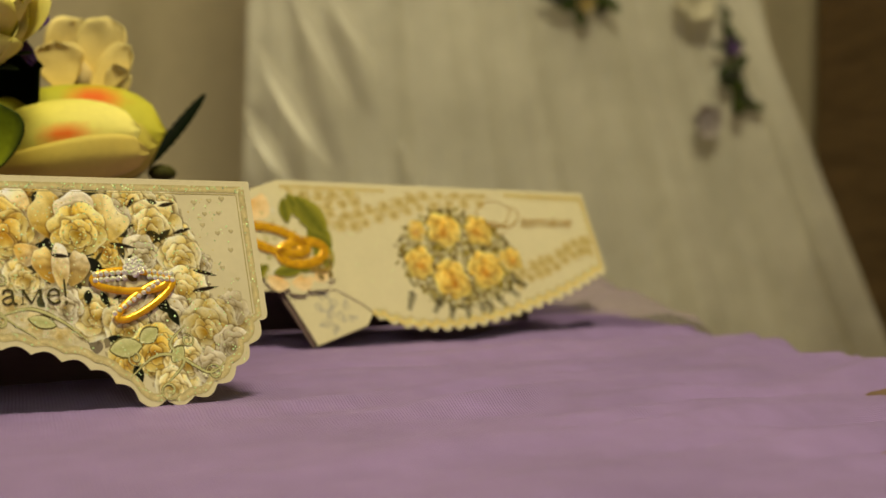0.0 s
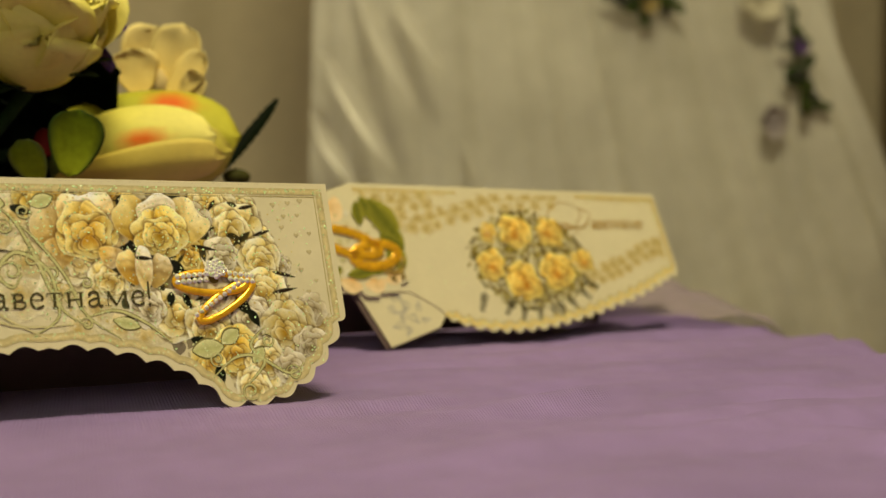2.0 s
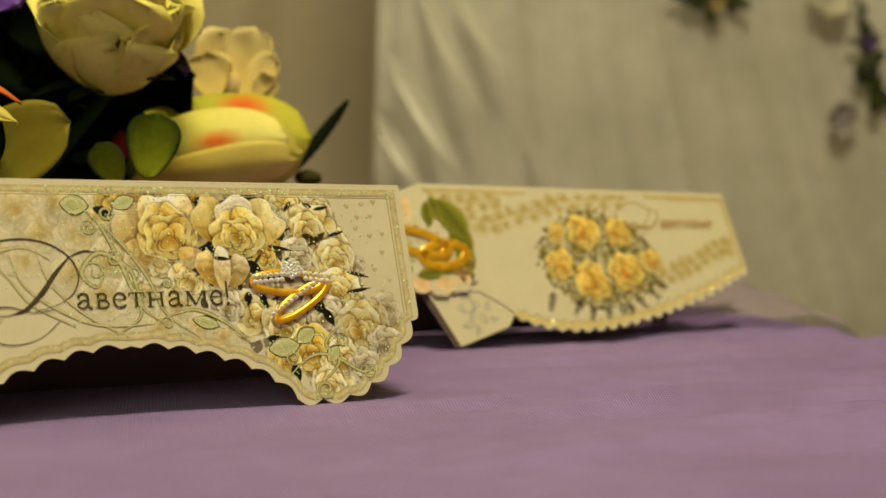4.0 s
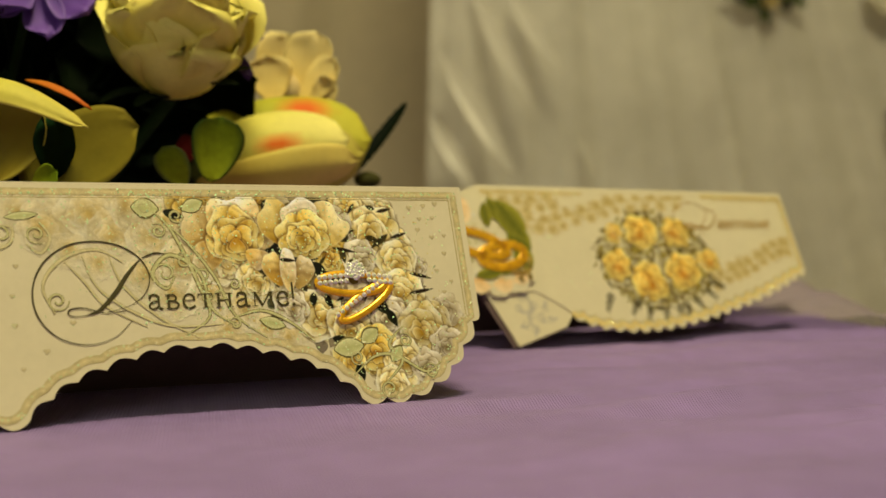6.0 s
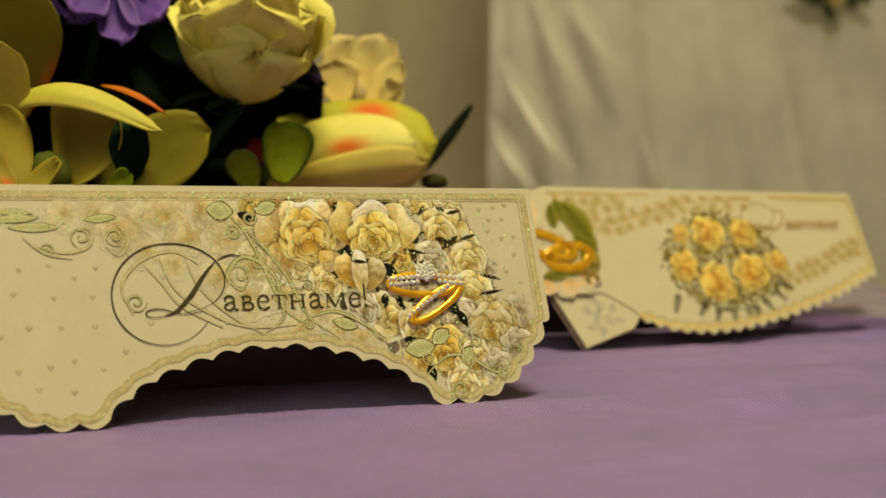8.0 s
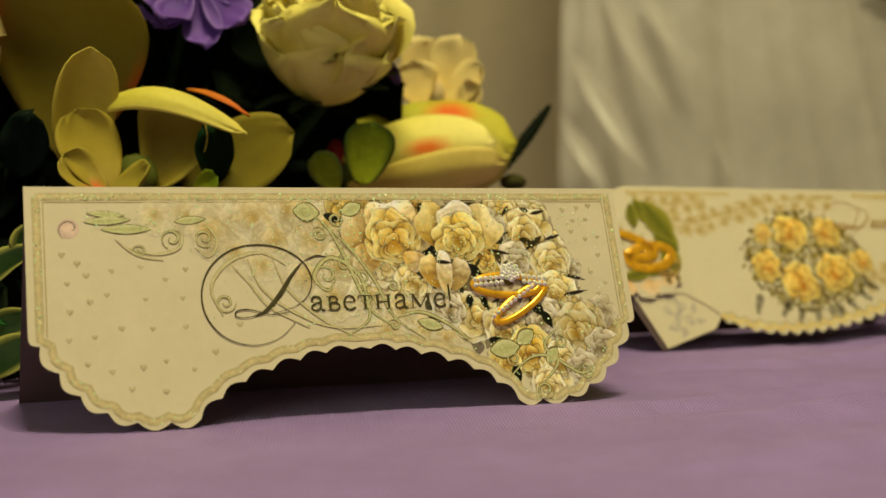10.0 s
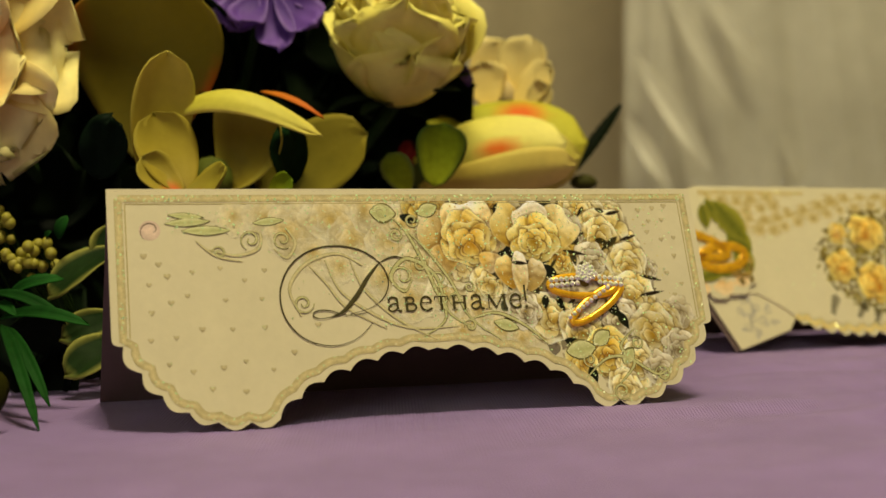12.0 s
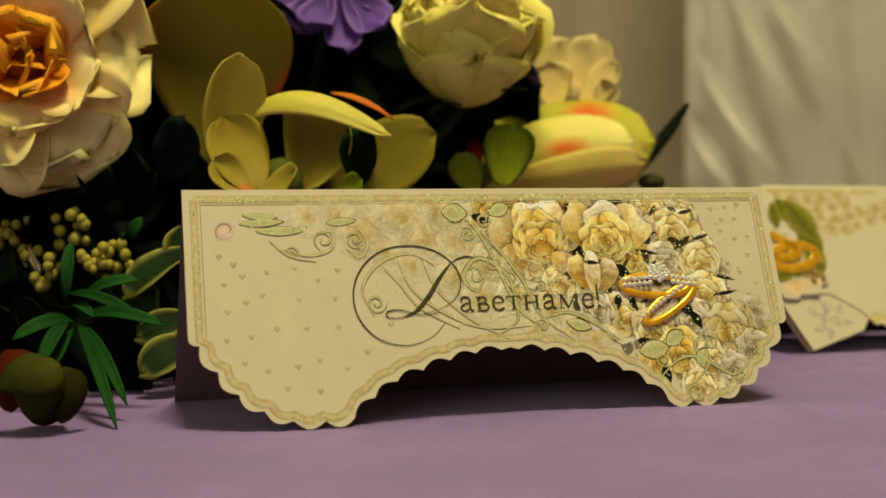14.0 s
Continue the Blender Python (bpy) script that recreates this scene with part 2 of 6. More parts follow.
def cloth_height(x, y):
    """The lie of the tablecloth: flat by the cards, drawn into long soft creases towards its edge."""
    far = min(1, max(0, (x - 0.03) / 0.25)) * min(1, max(0, (y - 0.10) / 0.15))
    n = noise.noise(Vector((x * 3.0 + 2, y * 3.4, 0.3))) * 0.0011 - 0.0011
    w = noise.noise(Vector((x * 7 + y * 5, y * 42 - x * 16, 1.7)))
    w2 = noise.noise(Vector((x * 16 - 3, y * 90 - x * 30, 5.1)))
    n += far * (w * 0.0055 + w2 * 0.0042)
    n += math.exp(-((y - 0.34) / 0.12) ** 2) * min(1, max(0, (x - 0.12) / 0.08)) * w * 0.005
    n += noise.noise(Vector((x * 30, y * 45, 9.0))) * 0.00035
    return n


def tablecloth():
    """A cloth that lies on the table, rounds its edge and hangs down."""
    sh = Sheet()
    xs = [-0.85 + i * 0.02 for i in range(30)] + [-0.25 + i * 0.0065 for i in range(98)]
    ys = [-0.45 + i * 0.02 for i in range(25)] + [0.05 + i * 0.0065 for i in range(122)]
    ex, ey, r = 0.392, 0.84, 0.014

    def place(x, y):
        z, px, py = 0.0, x, y
        for over, axis in ((x - ex, 0), (y - ey, 1)):
            if over > 0:
                a = min(over / r, math.pi / 2)
                q = (ex if axis == 0 else ey) + r * math.sin(a)
                z -= r * (1 - math.cos(a)) + max(0, over - r * math.pi / 2)
                if axis == 0:
                    px = q + 0.006 * math.sin(y * 40) * min(1, max(0, over) * 8)
                else:
                    py = q + 0.006 * math.sin(x * 40) * min(1, max(0, over) * 8)
        return (px, py, z + cloth_height(x, y) * (1 if z > -0.02 else 0.3))

    xs += [ex + 0.004 * i for i in range(1, 9)] + [ex + 0.04 + 0.05 * i for i in range(9)]
    ys += [ey + 0.004 * i for i in range(1, 9)] + [ey + 0.04 + 0.05 * i for i in range(9)]
    xs, ys = sorted(set(xs)), sorted(set(ys))
    rows = [[place(x, y) for x in xs] for y in ys]
    sh.grid(rows, [[(0.3, 0.2, 0.3)] * len(xs) for _ in ys])
    top = part("tablecloth", sh, CLOTH)
    return tagged(top, "lavender cloth with fine creases, spread over a table", "tablecloth")


tablecloth()


def table():
    t = thing("table", pose(-0.23, 0.19, FLOOR_Z), "brown wooden table hidden under a lavender cloth", "table")
    part("tabletop", box_mesh("tabletop", -0.60, 0.60, -0.60, 0.63, 0.715, 0.745, 0.004), WOOD, t)
    for sx in (-0.55, 0.55):
        for sy in (-0.55, 0.57):
            part("leg", box_mesh("leg", sx - 0.025, sx + 0.025, sy - 0.025, sy + 0.025, 0.0, 0.715, 0.003), WOOD, t)


table()


def drape(name, label, path, z0, z1, folds, depth, mat, flare=0.0, seed=0, nu=150, nv=40):
    """Hanging cloth along a line in plan, gathered into soft folds."""
    rng = random.Random(seed)
    ph = [rng.uniform(0, 6.28) for _ in range(4)]
    sh = Sheet()
    rows = []
    (ax, ay), (bx, by) = path
    d = Vector((bx - ax, by - ay, 0))
    n = Vector((-d.y, d.x, 0)).normalized()
    for j in range(nv + 1):
        v = j / nv
        row = []
        for i in range(nu + 1):
            u = i / nu
            amp = depth * (0.5 + 0.5 * v)
            w = math.sin(u * folds * 6.283 + ph[0]) + 0.6 * math.sin(u * folds * 1.71 * 6.283 + ph[1] + v) + 0.4 * math.sin(u * folds * 3.1 * 6.283 + ph[2])
            p = Vector((ax, ay, 0)) + d * (u * (1 + flare * v)) + n * (w * amp)
            row.append((p.x, p.y, z1 + (z0 - z1) * v))
        rows.append(row)
    sh.grid(rows, [[(1, 1, 1)] * (nu + 1) for _ in rows], thick=0.0)
    return tagged(part(name, sh, mat), label, name.replace("_", " "))


# curtain on the wall behind everything
drape("curtain", "beige curtain hanging in soft vertical folds", ((-1.6, 2.75), (2.9, 2.75)), FLOOR_Z + 0.02, CEIL_Z - 0.03, 9, 0.025, CURTAIN, seed=3)


# ---------------------------------------------------------------- the folded invitation cards
class Panel:
    """A leaning panel of a folded card: u along the fold, v down the panel, in millimetres; lift: out of the paper."""

    def __init__(self, height, out):
        self.h, self.o = height, out
        self.n = Vector((0, -height, -out if out < 0 else out)).normalized()
        self.L = math.hypot(height, out)
        self.n = Vector((0, -self.h, abs(self.o))).normalized() if out > 0 else Vector((0, self.h, abs(self.o))).normalized()

    def at(self, u, v, lift=0.0):
        s = v / 1000 / self.L
        return Vector((u / 1000, -self.o * s, self.h * (1 - s))) + self.n * (lift / 1000)


def scallop(a, b, bulge, n=7):
    """Points of one lobe from a to b; bulge: how far it swells, to the left of the way when positive."""
    (ax, ay), (bx, by) = a, b
    dx, dy = bx - ax, by - ay
    out = []
    for i in range(n):
        t = i / n
        k = math.sin(math.pi * t) * bulge
        out.append((ax + dx * t + dy * k, ay + dy * t - dx * k))
    return out


def lobes(points, bulge, n=7):
    out = []
    for a, b in zip(points, points[1:]):
        out += scallop(a, b, bulge, n)
    return out


def slab(panel, outline, thick, lift=0.0):
    """A sheet of card cut to an outline, with its thickness and cut edge."""
    bm = bmesh.new()
    top = [bm.verts.new(panel.at(u, v, lift)) for u, v in outline]
    low = [bm.verts.new(panel.at(u, v, lift - thick)) for u, v in outline]
    bm.faces.new(top)
    bm.faces.new(low[::-1])
    n = len(outline)
    for i in range(n):
        j = (i + 1) % n
        bm.faces.new((top[i], low[i], low[j], top[j]))
    bmesh.ops.recalc_face_normals(bm, faces=bm.faces[:])
    return bm


# front card: straight sides, lobed feet and a lobed arch between them; the right half mirrors the left
FRONT = Panel(0.0714, 0.0249)
FOOT = [(0.0, 46.0), (3.3, 49.4), (8.4, 57.6), (14.0, 64.5), (21.4, 69.8), (29.8, 73.2), (39.4, 73.8), (48.2, 73.4)]
ARCH = [(48.2, 73.4), (55.0, 67.6), (62.4, 62.9), (71.0, 59.8), (80.0, 57.0), (88.5, 55.2), (97.0, 54.4)]


def front_outline():
    half = [(0.0, 0.0), (0.0, 30.0)] + scallop(FOOT[0], FOOT[1], -0.3, 4) + lobes(FOOT[1:], -0.26) + lobes(ARCH, 0.22, 6)
    other = [(200.0 - u, v) for u, v in reversed(half)]
    return half + [(97.0, 54.4), (100.0, 53.6), (103.0, 54.4)] + other


TURN_FRONT = pose(-0.0801, 0.3843, 0.0, 0, 0, 16.12)
front_card = thing("invitation_card", TURN_FRONT, "cream folded card with printed white roses and arched scalloped edge", "card", "wedding invitations")
front_panel = part("front_panel", slab(FRONT, front_outline(), 0.5), CARD, front_card)
BACKP = Panel(0.0713, -0.0516)
part("back_panel", slab(BACKP, [(0.4, 0.3), (199.6, 0.3), (199.6, BACKP.L * 1000 + 1.0), (0.4, BACKP.L * 1000 + 1.0)], 0.5), CARD_SHADED, front_card)

# second card, farther on the table
FAR = Panel(0.0760, 0.034)
TURN_FAR = pose(0.1538, 0.5955, 0.0, 0, 0, 15)
far_card = thing("invitation_card", TURN_FAR, "cream folded card with printed rose bouquet and wavy lower edge", "card", "wedding invitations")
WAVE = [(189.0, 48.6), (183.0, 50.6), (177.0, 53.3), (170.5, 55.9), (163.5, 58.5), (156.0, 61.1), (148.5, 63.4), (141.0, 65.6), (133.5, 67.7), (126.0, 69.6), (118.5, 71.3), (111.0, 72.8), (103.5, 74.2), (96.0, 75.3), (88.5, 76.1), (81.0, 76.5), (73.5, 76.6), (66.0, 76.1), (58.5, 75.1), (51.0, 73.4), (44.0, 71.1), (38.0, 68.5)]


def far_outline():
    low = lobes(WAVE, 0.34, 6) + [(38.0, 68.5), (33.0, 64.0)]
    return [(-13.5, 4.4), (-1.0, 0.0), (40.0, 0.6), (120.0, 1.9), (186.5, 3.0), (187.6, 20.0), (189.3, 47.0)] + low + [(20.0, 56.0), (-10.0, 56.0), (-40.0, 56.0), (-40.0, 13.0)]


far_panel = part("front_panel", slab(FAR, far_outline(), 0.6), CARD, far_card)
tab = part("lower_flap", slab(FAR, [(-10.0, 50.0), (5.0, 83.0), (33.0, 74.2), (44.0, 60.0)], 0.6, -0.64), CARD, far_card, "cream card flap with embossed silver scrolls")
part("liner", slab(FAR, [(-12.5, 50.0), (3.2, 83.2), (33.0, 74.6), (44.0, 60.0)], 0.5, -2.2), CARD_SHADED, far_card)
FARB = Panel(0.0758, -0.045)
part("back_panel", slab(FARB, [(-40, 4.0), (186, 4.0), (186, FARB.L * 1000 + 1.0), (-40, FARB.L * 1000 + 1.0)], 0.5), CARD_SHADED, far_card)


# ---------------------------------------------------------------- print, foil and glitter on the cards
GREEN_D, SAGE = (0.035, 0.055, 0.012), (0.42, 0.45, 0.22)
GOLD_DULL = (0.50, 0.42, 0.18)


def smooth(pts, n=8):
    """A soft curve through points."""
    out = []
    P = [pts[0]] + list(pts) + [pts[-1]]
    for i in range(1, len(P) - 2):
        a, b, c, d = (np.array(q, float) for q in P[i - 1:i + 3])
        for k in range(n):
            t = k / n
            out.append(tuple(0.5 * (2 * b + (c - a) * t + (2 * a - 5 * b + 4 * c - d) * t * t + (3 * b - a - 3 * c + d) * t ** 3)))
    out.append(tuple(pts[-1]))
    return out


def ribbon(sh, panel, pts, width, colour, lift=0.12, taper=True, tip=0.15):
    """A printed line of changing width along points."""
    n = len(pts)
    rows = []
    for i, (u, v) in enumerate(pts):
        a, b = pts[max(i - 1, 0)], pts[min(i + 1, n - 1)]
        dx, dy = b[0] - a[0], b[1] - a[1]
        l = math.hypot(dx, dy) or 1
        t = i / max(1, n - 1)
        w = width * (max(tip, math.sin(math.pi * t) ** 0.7) if taper else 1) / 2
        rows.append([panel.at(u - dy / l * w, v + dx / l * w, lift), panel.at(u, v, lift + 0.05), panel.at(u + dy / l * w, v - dx / l * w, lift)])
    sh.grid(rows, [[lerp(colour, (0, 0, 0), 0.25), colour, lerp(colour, (0, 0, 0), 0.25)]] * n)


def curl(cu, cv, r, start, turns, n=22):
    """A spiral that winds inwards."""
    out = []
    for i in range(n):
        t = i / (n - 1)
        a = start + turns * 6.283 * t
        k = r * (1 - 0.82 * t)
        out.append((cu + math.cos(a) * k, cv + math.sin(a) * k))
    return out


class Canvas:
    """A fine net of dyed points on a panel, on which a picture is printed: u and v in millimetres."""

    def __init__(self, u0, u1, v0, v1, step, ground, seed):
        self.u, self.v = np.arange(u0, u1 + step / 2, step), np.arange(v0, v1 + step / 2, step)
        self.step, self.rng = step, random.Random(seed)
        self.U, self.V = np.meshgrid(self.u, self.v, indexing="ij")
        self.C = np.tile(np.array(ground, float) / 0.82, (*self.U.shape, 1))
        self.A = np.zeros(self.U.shape)

    def window(self, u, v, r):
        i0, i1 = np.searchsorted(self.u, (u - r, u + r))
        j0, j1 = np.searchsorted(self.v, (v - r, v + r))
        return slice(i0, i1), slice(j0, j1)

    def lay(self, w, mask, colour):
        m = np.clip(mask, 0, 1)
        self.C[w] += (np.asarray(colour) - self.C[w]) * m[..., None]
        self.A[w] = np.maximum(self.A[w], m)

    def soft(self, x):
        """1 inside, 0 outside, soft over one step; x in millimetres."""
        return np.clip(0.5 + x / (1.2 * self.step), 0, 1)

    def petal(self, u, v, a, l, hw, foot, rim, strength=1.0, shadow=0.5, blunt=4.0):
        """One smooth petal from its foot at u, v: it throws a soft shade on what lies below and pales towards its rim."""
        w = self.window(u + math.cos(a) * l / 2, v + math.sin(a) * l / 2, l * 0.6 + hw + 1.5)
        if self.U[w].size == 0:
            return
        x = (self.U[w] - u) * math.cos(a) + (self.V[w] - v) * math.sin(a)
        y = -(self.U[w] - u) * math.sin(a) + (self.V[w] - v) * math.cos(a)
        p1, p2, p3 = (self.rng.uniform(0, 6.28) for _ in range(3))
        x = x / (1 + 0.09 * np.sin(y / hw * 2.4 + p1) + 0.04 * np.sin(y / hw * 6 + p2))
        t = np.clip(x / l, 1e-4, 1)
        half = hw * 1.12 * t ** 0.5 * np.clip(1 - t ** blunt, 0, 1) ** 0.5
        edge = np.minimum(half - np.abs(y), l - x)
        edge = np.where(x < 0, -np.hypot(x, y), edge)
        dark = np.clip((edge + 0.16 * l) / (0.2 * l), 0, 1) * shadow * strength
        self.C[w] *= 1 - dark[..., None] * np.array((0.72, 0.80, 0.94))
        self.A[w] = np.maximum(self.A[w], dark)
        m = self.soft(edge)
        k = np.clip(t ** 1.7 * (1 - 0.30 * (y / hw) ** 2) + 0.07 * np.sin(y / hw * 4 + p3) + 0.03 * np.sin(y / hw * 13 + p1), 0, 1)
        side = 1 + 0.13 * np.clip(y / hw * math.cos(a) * -1 + 0.0, -1, 1) - 0.10 * math.sin(a) * t
        c = np.asarray(foot) + (np.asarray(rim) - np.asarray(foot)) * k[..., None]
        c = c * (np.clip(side, 0.75, 1.15) * self.rng.uniform(0.86, 1.10))[..., None]
        if l > 8:
            for q, wide, deep in ((0.42, 0.10, 0.30), (0.70, 0.06, 0.20)):
                bend = t - q - 0.16 * np.sin(y / hw * 1.9 + p2) - 0.04 * np.sin(y / hw * 7 + p3)
                c = c * (1 - deep * np.exp(-(bend / wide) ** 2)[..., None] * np.array((0.75, 0.9, 1.15)))
        c = c + (np.array((0.97, 0.93, 0.78)) - c) * (np.exp(-(edge / 0.4) ** 2) * 0.22)[..., None]
        self.lay(w, m * strength, c)

    def bloom(self, u, v, r, lean, deep, mid, pale, strength=1.0, opened=1.0, shade=1.0):
        """A rose with few broad petals; lean: the way its heart looks, in radians."""
        rng = self.rng
        hx, hy = u + math.cos(lean) * r * 0.22, v + math.sin(lean) * r * 0.22
        turn = rng.uniform(0, 6.28)
        for ring, (n, reach, wide, back) in enumerate(((4, 1.0 * opened, 0.82, 0.05), (4, 0.74, 0.60, 0.08), (3, 0.50, 0.44, 0.10), (2, 0.34, 0.30, 0.12))):
            turn += 0.7
            t = ring / 3
            cx, cy = u + (hx - u) * t, v + (hy - v) * t
            for i in range(n):
                a = turn + 6.283 * i / n + rng.uniform(-0.25, 0.25)
                self.petal(cx - math.cos(a) * r * back, cy - math.sin(a) * r * back, a, r * (reach + back) * rng.uniform(0.92, 1.06), r * wide * rng.uniform(0.9, 1.1),
                           lerp(mid, deep, 0.25 + 0.6 * t), lerp(pale, mid, 0.10 + 0.35 * t), strength, shade * (0.75 + 0.2 * t) * min(1.0, 0.3 + r / 10))

    def leaf(self, u, v, a, l, hw, dark, light, strength=1.0):
        w = self.window(u + math.cos(a) * l / 2, v + math.sin(a) * l / 2, l * 0.6 + hw)
        x = (self.U[w] - u) * math.cos(a) + (self.V[w] - v) * math.sin(a)
        y = -(self.U[w] - u) * math.sin(a) + (self.V[w] - v) * math.cos(a)
        t = np.clip(x / l, 0, 1)
        edge = hw * np.sin(np.pi * t ** 0.8) - np.abs(y)
        m = self.soft(edge) * (x > 0) * (x < l)
        k = np.clip(np.abs(y) / hw, 0, 1) * 0.8 * (0.6 + 0.4 * np.sign(y))
        self.lay(w, m * strength, np.asarray(dark) + (np.asarray(light) - np.asarray(dark)) * k[..., None])

    def dot(self, u, v, r, colour, strength=1.0):
        w = self.window(u, v, r * 1.5 + self.step)
        d = np.hypot(self.U[w] - u, self.V[w] - v)
        self.lay(w, self.soft(r - d) * strength, np.asarray(colour) * (1 - 0.25 * np.clip(d / r, 0, 1))[..., None])

    def line(self, pts, width, colour, strength=1.0):
        for (a, b), (c, e) in zip(pts, pts[1:]):
            l = math.hypot(c - a, e - b) or 1e-6
            w = self.window((a + c) / 2, (b + e) / 2, l / 2 + width)
            t = np.clip(((self.U[w] - a) * (c - a) + (self.V[w] - b) * (e - b)) / l / l, 0, 1)
            d = np.hypot(self.U[w] - a - t * (c - a), self.V[w] - b - t * (e - b))
            self.lay(w, self.soft(width / 2 - d) * strength, colour)

    def printed(self, name, panel, mat, parent, label, outline, lift=0.06, least=0.03, tone=1.4):
        """The mesh of all that was printed, within an outline."""
        inside = np.zeros(self.U.shape, bool)
        pts = list(outline)
        for (a, b), (c, e) in zip(pts, pts[1:] + pts[:1]):
            if b != e:
                cross = (c - a) * (self.V - b) / (e - b) + a
                inside ^= ((b > self.V) != (e > self.V)) & (self.U < cross)
        ok = inside & (self.A > least)
        paper = np.array(PAPER)
        self.C *= 0.82
        self.C = paper * (np.clip(self.C, 0.001, 1) / paper) ** tone      # deep, full-toned printing
        n, m = self.U.shape
        q = ok[:-1, :-1] & ok[1:, :-1] & ok[1:, 1:] & ok[:-1, 1:]
        i, j = np.nonzero(q)
        idx = np.arange(n * m).reshape(n, m)
        faces = np.stack([idx[i, j], idx[i, j + 1], idx[i + 1, j + 1], idx[i + 1, j]], 1)
        used, back = np.unique(faces, return_inverse=True)
        faces = back.reshape(-1, 4)
        s = self.V.ravel()[used] / 1000 / panel.L
        relief = lift + 0.05 * self.C.reshape(-1, 3)[used].mean(1)
        co = np.stack([self.U.ravel()[used] / 1000, -panel.o * s, panel.h * (1 - s)], 1) + np.array(panel.n)[None] * (relief / 1000)[:, None]
        me = bpy.data.meshes.new(name)
        me.from_pydata(co.tolist(), [], faces.tolist())
        me.update()
        layer = me.color_attributes.new("ink", "FLOAT_COLOR", "POINT")
        layer.data.foreach_set("color", np.concatenate([np.clip(self.C.reshape(-1, 3)[used], 0, 1), np.ones((len(used), 1))], 1).astype(np.float32).ravel())
        me.polygons.foreach_set("use_smooth", [True] * len(me.polygons))
        return part(name, me, mat, parent, label)


PAPER = (0.66, 0.605, 0.41)


def print_petal(sh, panel, cu, cv, a, spread, r0, r1, dark, light, lift, squash=1.0, tilt=0.0):
    """One petal of a printed rose: deep colour at its foot, pale at the rim, with a thin shaded line behind it."""
    rows, cols = [], []
    n, m = 4, 7
    for i in range(n):
        t = i / (n - 1)
        row, col = [], []
        for j in range(m):
            s = j / (m - 1) * 2 - 1
            rr = r0 + (r1 - r0) * t * (1 - 0.10 * s * s - 0.12 * s ** 4)
            ang = a + s * spread * (0.55 + 0.45 * t)
            x, y = math.cos(ang) * rr, math.sin(ang) * rr * squash
            row.append(panel.at(cu + x * math.cos(tilt) - y * math.sin(tilt), cv + x * math.sin(tilt) + y * math.cos(tilt), lift + 0.03 * t))
            edge = 1 if t > 0.99 else 0
            c = lerp(dark, light, t ** 0.8 * (1 - 0.25 * abs(s) ** 2))
            col.append(lerp(c, dark, 0.45) if (edge and j in (0, m - 1)) else c)
        rows.append(row)
        cols.append(col)
    sh.grid(rows, cols)


def print_leaf(sh, panel, u, v, a, l, w, dark, light, lift):
    rows, cols = [], []
    for i in range(7):
        t = i / 6
        hw = w * math.sin(math.pi * min(1, t * 0.96 + 0.02)) ** 0.8
        cu, cv = u + math.cos(a) * l * t, v + math.sin(a) * l * t
        rows.append([panel.at(cu - math.sin(a) * hw * s, cv + math.cos(a) * hw * s, lift + 0.02 * (1 - abs(s))) for s in (-1, 0, 1)])
        cols.append([light, dark, lerp(dark, light, 0.6)])
    sh.grid(rows, cols)


def print_dot(sh, panel, u, v, r, colour, lift, n=6):
    sh.fan(panel.at(u, v, lift + 0.05), [panel.at(u + r * math.cos(6.283 * i / n), v + r * math.sin(6.283 * i / n), lift) for i in range(n)], colour, lerp(colour, (0, 0, 0), 0.2))


def print_heart(sh, panel, u, v, r, colour, lift=0.1):
    pts = []
    for i in range(14):
        a = 6.283 * i / 14
        x = 16 * math.sin(a) ** 3
        y = 13 * math.cos(a) - 5 * math.cos(2 * a) - 2 * math.cos(3 * a) - math.cos(4 * a)
        pts.append(panel.at(u + x * r / 16, v - y * r / 16, lift))
    sh.fan(panel.at(u, v, lift + 0.08), pts, colour, lerp(colour, (0, 0, 0), 0.15))


